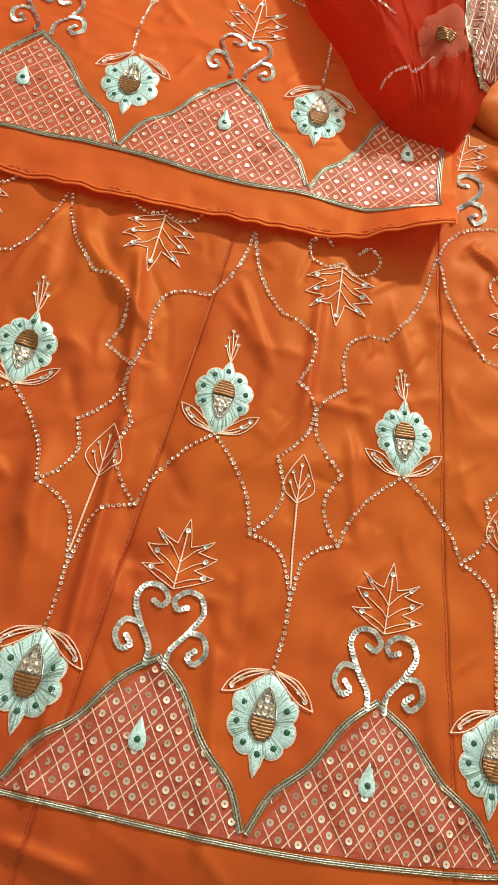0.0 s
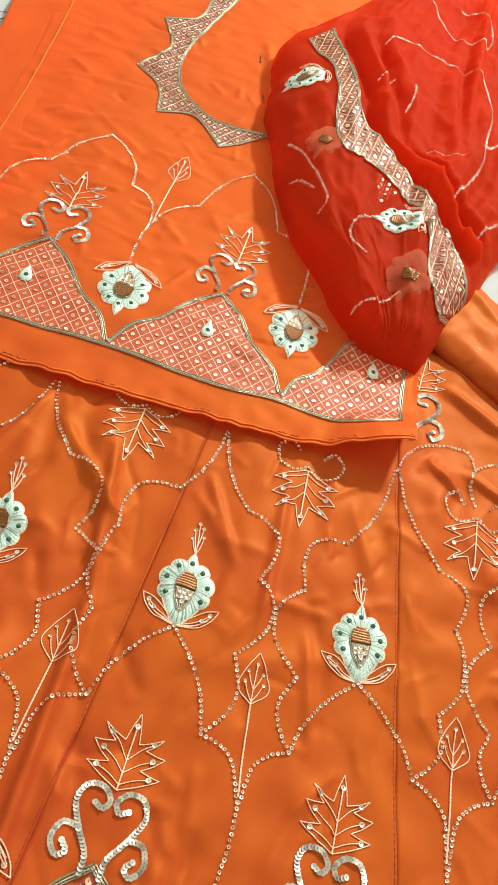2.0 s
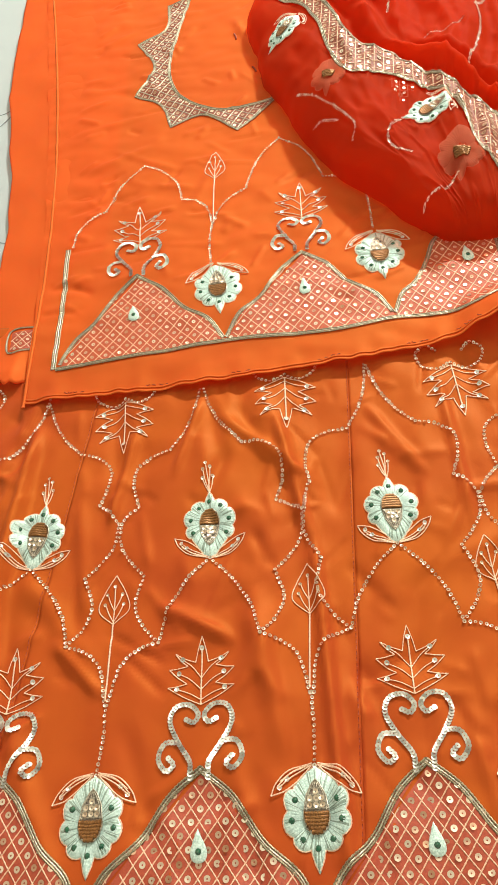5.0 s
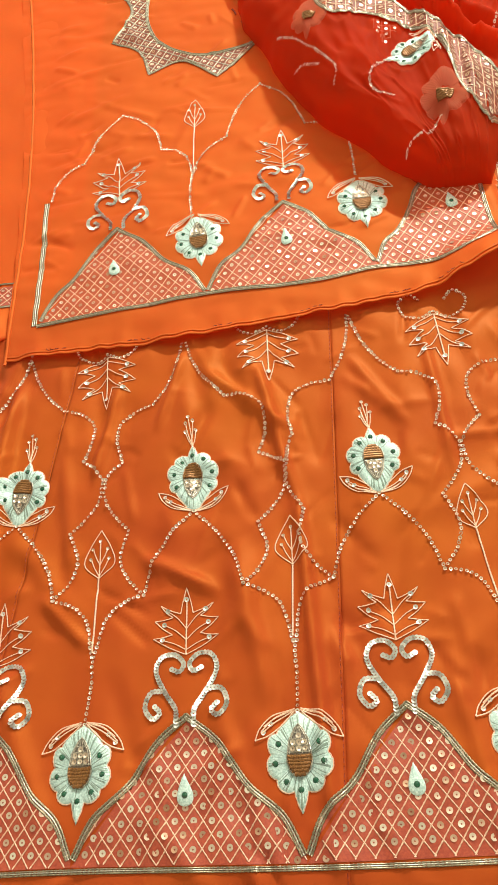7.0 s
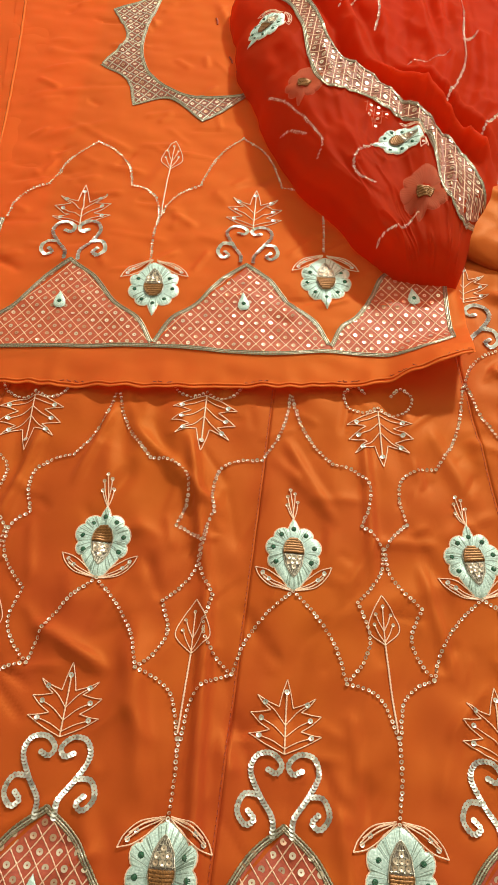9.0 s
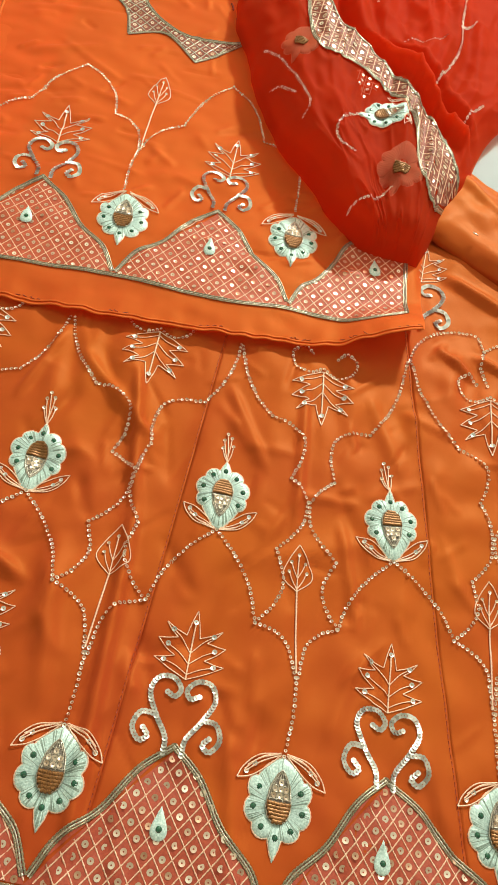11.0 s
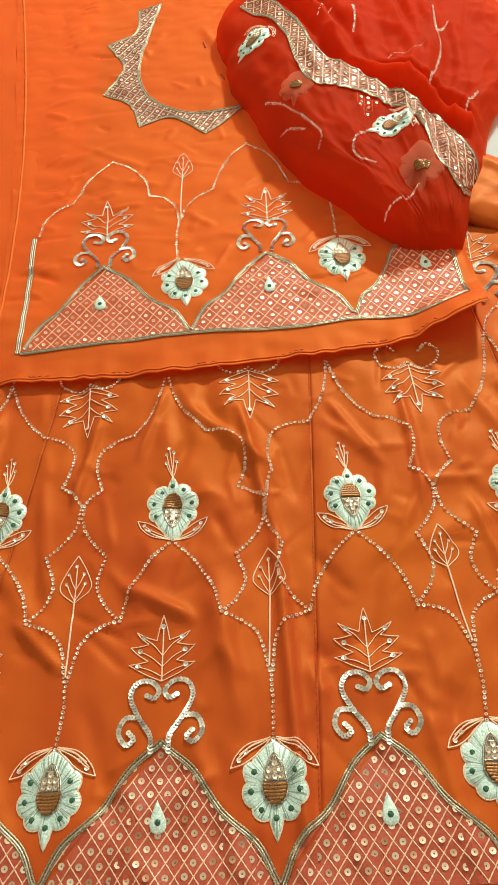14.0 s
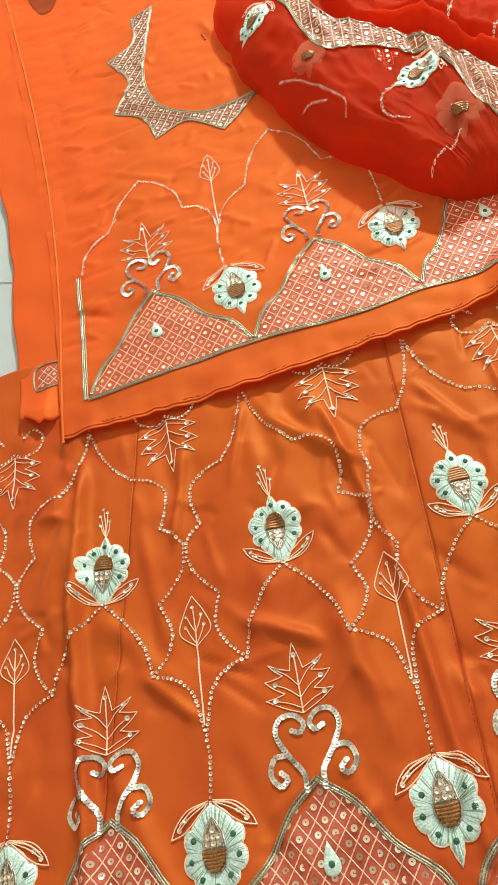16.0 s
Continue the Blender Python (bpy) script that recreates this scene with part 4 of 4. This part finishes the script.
scroll(kurta, kurta_z, -0.066, 0.324, 0, 0.98)
b = Build()
for run in ([(-0.341, 0.377), (-0.335, 0.408), (-0.322, 0.424), (-0.305, 0.434)], [(-0.305, 0.434), (-0.293, 0.470), (-0.277, 0.494), (-0.260, 0.513)],
            [(-0.260, 0.513), (-0.235, 0.496), (-0.216, 0.470), (-0.208, 0.437)], [(-0.208, 0.437), (-0.190, 0.431), (-0.176, 0.416), (-0.170, 0.390)],
            [(-0.168, 0.389), (-0.160, 0.414), (-0.147, 0.432), (-0.128, 0.444)], [(-0.128, 0.444), (-0.119, 0.482), (-0.105, 0.512), (-0.085, 0.534)],
            [(-0.085, 0.534), (-0.060, 0.512), (-0.044, 0.482), (-0.034, 0.448)], [(-0.034, 0.448), (-0.012, 0.443), (0.008, 0.425), (0.015, 0.400), (0.017, 0.346)],
            [(-0.169, 0.389), (-0.172, 0.355), (-0.170, 0.322)]):
    sequin_run(b, run, 0.0015, 0.0038)
b.finish("sequin_vine", SEQUIN_VINE, kurta, kurta_z, "arched vine of small champagne sequins")
leaf(kurta, kurta_z, [(-0.168, 0.469), (-0.169, 0.43), (-0.168, 0.389)], 0.052, 0.0125, (-0.168, 0.469), -1)

NECK_TIPS = ((-0.210, 0.912), (-0.247, 0.898), (-0.289, 0.800), (-0.286, 0.672), (-0.230, 0.587), (-0.139, 0.562), (-0.070, 0.640))
NECK_DIPS = ((-0.228, 0.903), (-0.248, 0.835), (-0.261, 0.735), (-0.246, 0.640), (-0.186, 0.605), (-0.108, 0.592))
outer = []
for (p, q), d in zip(zip(NECK_TIPS, NECK_TIPS[1:]), NECK_DIPS):
    outer.append(catmull([p, d, q], 0.004))
inner = catmull([(-0.070, 0.642), (-0.095, 0.621), (-0.133, 0.613), (-0.175, 0.618), (-0.217, 0.656), (-0.236, 0.720), (-0.229, 0.806), (-0.210, 0.912)], 0.004)
poly = [tuple(p) for seg in outer for p in seg[:-1]] + [tuple(p) for p in inner[:-1]]
lattice(kurta, kurta_z, poly, 0.0150, 0.0170, False, -0.2, 0.7, 12, 0.0024, "neck_panel", 0.0, 0.00075, GROUND_DARK, SILVERCORD)
for seg in outer:
    cord(kurta, kurta_z, seg[::2], 0.0, 0.8, "neck_cord", 1)
cord(kurta, kurta_z, inner[::3], 0.0, 0.9, "neck_cord", 1)
for (xa, ya), (xb, yb) in (((-0.143, 0.79), (-0.14, 0.776)), ((-0.117, 0.7), (-0.112, 0.685)), ((-0.105, 0.669), (-0.1, 0.654))):
    b = Build().tube(catmull([(xa, ya), ((xa + xb) / 2 + 0.001, (ya + yb) / 2), (xb, yb)], 0.002), 0.0013, 0.0010, 0.2)
    b.finish("placket_stitch", STITCH, kurta, kurta_z, "dark red hand stitches beside the neck slit")
# Dark red patch laid on the front, its colour painting a shaded opening.
opening_outline = [(-0.440, 1.16), (-0.418, 1.06), (-0.400, 1.012), (-0.390, 1.005), (-0.379, 1.010), (-0.366, 1.05), (-0.345, 1.16)]
b = Build().fill([tuple(p) for p in catmull(opening_outline, 0.008)], 0.0012, 0.006)
b.finish("shaded_opening", SHADE_RED, kurta, kurta_z, "dark red patch painted as the shade in an opening")

# ---- folded cloth beside the scarf ----
cloth = thing("folded_cloth", "orange satin folded cloth tucked beside the scarf", "cloth")


def cloth_fn(u, v):
    a = (0.158 + 0.30 * u, 0.362 - 0.175 * u + 0.01 * noise.noise((u * 6, 0, 1)))
    c = (0.190 + 0.30 * u, 0.490 - 0.20 * u)
    x, y = a[0] + (c[0] - a[0]) * v, a[1] + (c[1] - a[1]) * v
    z = 0.010 + 0.016 * math.sqrt(max(0.0, 1 - (1 - min(1, v / 0.22)) ** 2)) + 0.004 * noise.noise((x * 18, y * 24, 8)) + 0.002 * noise.noise((x * 45, y * 50, 3)) + ridge(x, y, 0.21, 0.44, 0.27, 0.38, 0.004, 0.008)
    z -= 0.012 * smooth01(0.75, 1.0, v)
    return (x, y, max(z, 0.004))


# The darker skirt satin puts this cloth's shade into its colour.
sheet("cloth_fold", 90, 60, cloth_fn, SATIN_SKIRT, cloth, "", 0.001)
b = Build()
b.tube([(0.214, 0.356), (0.217, 0.3545), (0.220, 0.353)], 0.0009, 0.031)
b.finish("loose_bead", SEQUIN_VINE, cloth, None, "tiny pale bead")

# ---- scarf ----
scarf = thing("scarf", "sheer red organza scarf with silver border, heaped on the tunic", "scarf")
SL = ((0.092, 0.308), (0.066, 0.336), (0.036, 0.374), (-0.018, 0.446), (-0.066, 0.550), (-0.106, 0.680), (-0.118, 0.800), (-0.060, 0.930), (0.060, 1.22))
SR = ((0.158, 0.304), (0.172, 0.345), (0.184, 0.390), (0.208, 0.442), (0.236, 0.530), (0.300, 0.640), (0.312, 0.790), (0.275, 0.940), (0.250, 1.22))


SL_TABLE, SR_TABLE = catmull(SL, 0.002), catmull(SR, 0.002)


def along(table, v):
    """A point at the share v of an edge's control points."""
    k = v * (len(table) - 1)
    i = min(len(table) - 2, int(k))
    return table[i] + (table[i + 1] - table[i]) * (k - i)


def scarf_height(u, v, lid):
    roll = math.sqrt(max(0.0, 1 - (1 - min(1.0, u / 0.13)) ** 2)) * math.sqrt(max(0.0, 1 - (1 - min(1.0, v / 0.035)) ** 2))
    k = smooth01(0.10, 0.24, v)
    f = float(np.interp(u, (0, 0.12, 0.26, 0.42, 0.52, 0.58, 0.63, 0.70, 0.80, 0.92, 1.0), (0.70, 0.82, 0.98, 0.88, 0.78, 0.90, 0.84, 0.62, 0.52, 0.44, 0.05)))
    f = f * k + (1 - k) * math.sqrt(max(0.0, 1 - max(0.0, (u - 0.55) / 0.45) ** 2))
    h = float(np.interp(v, (0, 0.06, 0.15, 0.3, 0.6, 1.0), (0.040, 0.051, 0.062, 0.070, 0.064, 0.048)))
    x = noise.noise((u * 5, v * 7, 1.5)) * 0.007 + noise.noise((u * 9 + 4 * v, v * 22, 3.5)) * 0.0045
    x += 0.017 * k * smooth01(0.53, 0.61, u) * smooth01(0.86, 0.66, u) * noise.noise((u * 26 + 3 * v, v * 6, 8.5))
    x += 0.004 * k * smooth01(0.6, 0.75, u) * noise.noise((u * 9 + 6 * v, v * 14, 5.5))
    x += 0.0075 * smooth01(0.02, 0.06, u) * math.exp(-((u - 0.10 - 0.05 * math.sin(5 * v)) / 0.028) ** 2) * (noise.noise((v * 7, 1, 2)) + 0.2)
    x += 0.0030 * (0.2 + 0.8 * k) * noise.noise((u * 26, v * 44, 6.5))
    x += 0.0030 * (1 - abs(noise.noise((u * 8 - 10 * v, v * 16 + 5 * u, 2.5)))) ** 5 * smooth01(0.05, 0.2, u)
    x += 0.0030 * (1 - abs(noise.noise((u * 14 + 9 * v, v * 9 - 4 * u, 12.5)))) ** 7 * smooth01(0.08, 0.2, u)
    x -= 0.010 * math.exp(-((u - 0.42) / 0.10) ** 2 - ((v - 0.075) / 0.03) ** 2)
    return 0.012 + (h * f + x) * roll * lid


# both edges of the embroidered border
UP = [(-0.056, 0.815), (-0.033, 0.763), (-0.005, 0.699), (0.012, 0.638), (0.029, 0.605), (0.061, 0.586), (0.086, 0.560), (0.114, 0.524), (0.145, 0.495), (0.166, 0.468), (0.186, 0.430), (0.196, 0.412)]
LO = [(-0.084, 0.785), (-0.062, 0.753), (-0.038, 0.714), (-0.022, 0.660), (-0.013, 0.597), (0.002, 0.550), (0.023, 0.540), (0.049, 0.540), (0.071, 0.524), (0.092, 0.510), (0.113, 0.495), (0.126, 0.474), (0.131, 0.432), (0.137, 0.394), (0.151, 0.368), (0.162, 0.360)]


def pleats(x, y):
    """Folds gathered along the far side of the border."""
    d = 0.78 * (x - float(np.interp(y, [p[1] for p in UP[::-1]], [p[0] for p in UP[::-1]])))
    if d < 0:
        return 0.0
    along_noise = noise.noise((y * 9, 0.0, 5.0))
    z = -0.012 * math.exp(-((d - 0.012) / 0.007) ** 2) + (0.012 + 0.006 * along_noise) * math.exp(-((d - 0.029 - 0.006 * along_noise) / 0.008) ** 2)
    z += -0.008 * math.exp(-((d - 0.046) / 0.007) ** 2) + (0.006 + 0.010 * noise.noise((y * 7, 3.0, 2.0))) * math.exp(-((d - 0.062 - 0.010 * along_noise) / 0.009) ** 2)
    return z * smooth01(0.36, 0.44, y) * smooth01(0.90, 0.78, y)


def scarf_fn(lid, inset):
    def fn(u, v):
        a, c = along(SL_TABLE, v), along(SR_TABLE, v)
        w = inset + (1 - 2 * inset) * u
        x, y = a + (c - a) * w
        edge = smooth01(0.25, 0.0, u) * smooth01(0.0, 0.1, v)
        x += edge * (0.006 * noise.noise((v * 14, 0, 4)) + 0.003 * noise.noise((v * 40, 0, 9)))
        return (x, y, scarf_height(u, v, lid) + lid * pleats(x, y) * smooth01(1.0, 0.85, u))
    return fn


shell = sheet("outer_layer", 150, 300, scarf_fn(1.0, 0.0), ORGANZA, scarf, "sheer red organza top layer", 0.0)
sheet("inner_layer", 110, 220, scarf_fn(0.80, 0.012), ORGANZA_IN, scarf, "denser red organza folds inside", 0.0)
tree = BVHTree.FromPolygons([v.co.copy() for v in shell.data.vertices], [tuple(p.vertices) for p in shell.data.polygons])


def scarf_z(x, y):
    hit = tree.ray_cast(Vector((x, y, 0.5)), Vector((0, 0, -1)))
    return hit[0].z if hit[0] else 0.016


up, lo = catmull(UP, 0.004), catmull(LO, 0.004)
lattice(scarf, scarf_z, [tuple(p) for p in up] + [tuple(p) for p in lo[::-1]], 0.0150, 0.0175, False, 0.05, 0.6, 35, 0.0025, "border_panel", 0.0006, 0.00068, GROUND_DARK)
cord(scarf, scarf_z, UP, 0.0008, 0.9, "border_cord", -1)
cord(scarf, scarf_z, LO, 0.0008, 0.9, "border_cord", 1)
cord(scarf, scarf_z, [(0.196, 0.411), (0.180, 0.383), (0.163, 0.361)], 0.0008, 0.6, "border_cord", 1)
flower(scarf, scarf_z, -0.069, 0.684, 136, 0.88, False, "flower_patch", 0.0008)
flower(scarf, scarf_z, 0.092, 0.466, 110, 0.88, False, "flower_patch", 0.0008)


def under_z(x, y):
    return scarf_z(x, y) - 0.0008


flower(scarf, under_z, -0.016, 0.550, 170, 0.90, False, "veiled_flower", 0.0, VEILED, False)
flower(scarf, under_z, 0.118, 0.386, 170, 1.05, False, "veiled_flower", 0.0, VEILED, False)
VINES = (((0.067, 0.982), (0.091, 0.946), (0.108, 0.929), (0.134, 0.918), (0.156, 0.926), (0.170, 0.955), (0.164, 0.992), (0.144, 1.015), (0.116, 1.009)),
         ((0.018, 0.802), (0.032, 0.824), (0.060, 0.841), (0.117, 0.842), (0.157, 0.824), (0.176, 0.800), (0.183, 0.754), (0.180, 0.690), (0.180, 0.637), (0.172, 0.604), (0.149, 0.545)),
         ((0.072, 0.741), (0.073, 0.705), (0.069, 0.679)), ((0.023, 0.707), (0.043, 0.734)), ((0.178, 0.666), (0.202, 0.710)), ((0.194, 0.515), (0.202, 0.534), (0.216, 0.552)),
         ((0.072, 0.466), (0.052, 0.442), (0.042, 0.421), (0.049, 0.401), (0.065, 0.392)), ((0.072, 0.333), (0.092, 0.338), (0.111, 0.362)))
for run in VINES:
    b = Build()
    sequin_run(b, run, 0.0016, 0.0036)
    b.finish("sequin_vine", SEQUIN_VINE, scarf, scarf_z, "curving vine of small champagne sequins", True, "", 0.0004)
for run in (((-0.056, 0.557), (-0.022, 0.513), (-0.004, 0.484), (0.008, 0.458), (0.004, 0.440)), ((-0.039, 0.502), (-0.028, 0.496), (-0.011, 0.480)), ((0.109, 0.617), (0.137, 0.615), (0.159, 0.638))):
    b = Build()
    sequin_run(b, run, 0.0013, 0.0036)
    b.finish("veiled_vine", SEQUIN_VINE, scarf, under_z, "sequin vine veiled by the top layer")

fold = [(0.053, 0.535), (0.056, 0.510), (0.064, 0.486), (0.088, 0.507), (0.072, 0.520)]
lattice(scarf, under_z, fold, 0.0120, 0.0140, False, 0.07, 0.51, 35, 0.0018, "veiled_border", 0.0, 0.0006, VEILED, VEILED)

# ---- loose threads on the floor ----
for pts in (((-0.436, 0.412), (-0.470, 0.425), (-0.520, 0.440), (-0.570, 0.430)), ((-0.470, 0.700), (-0.500, 0.690), (-0.560, 0.720)), ((-0.470, 0.690), (-0.495, 0.650), (-0.520, 0.620))):
    b = Build().tube(catmull(pts, 0.004), 0.0004, 0.0006)
    tagged(b.finish("loose_thread", DARKTHREAD, None, None, "thin dark grey loose thread lying on the floor"), category="thread", group="loose threads")
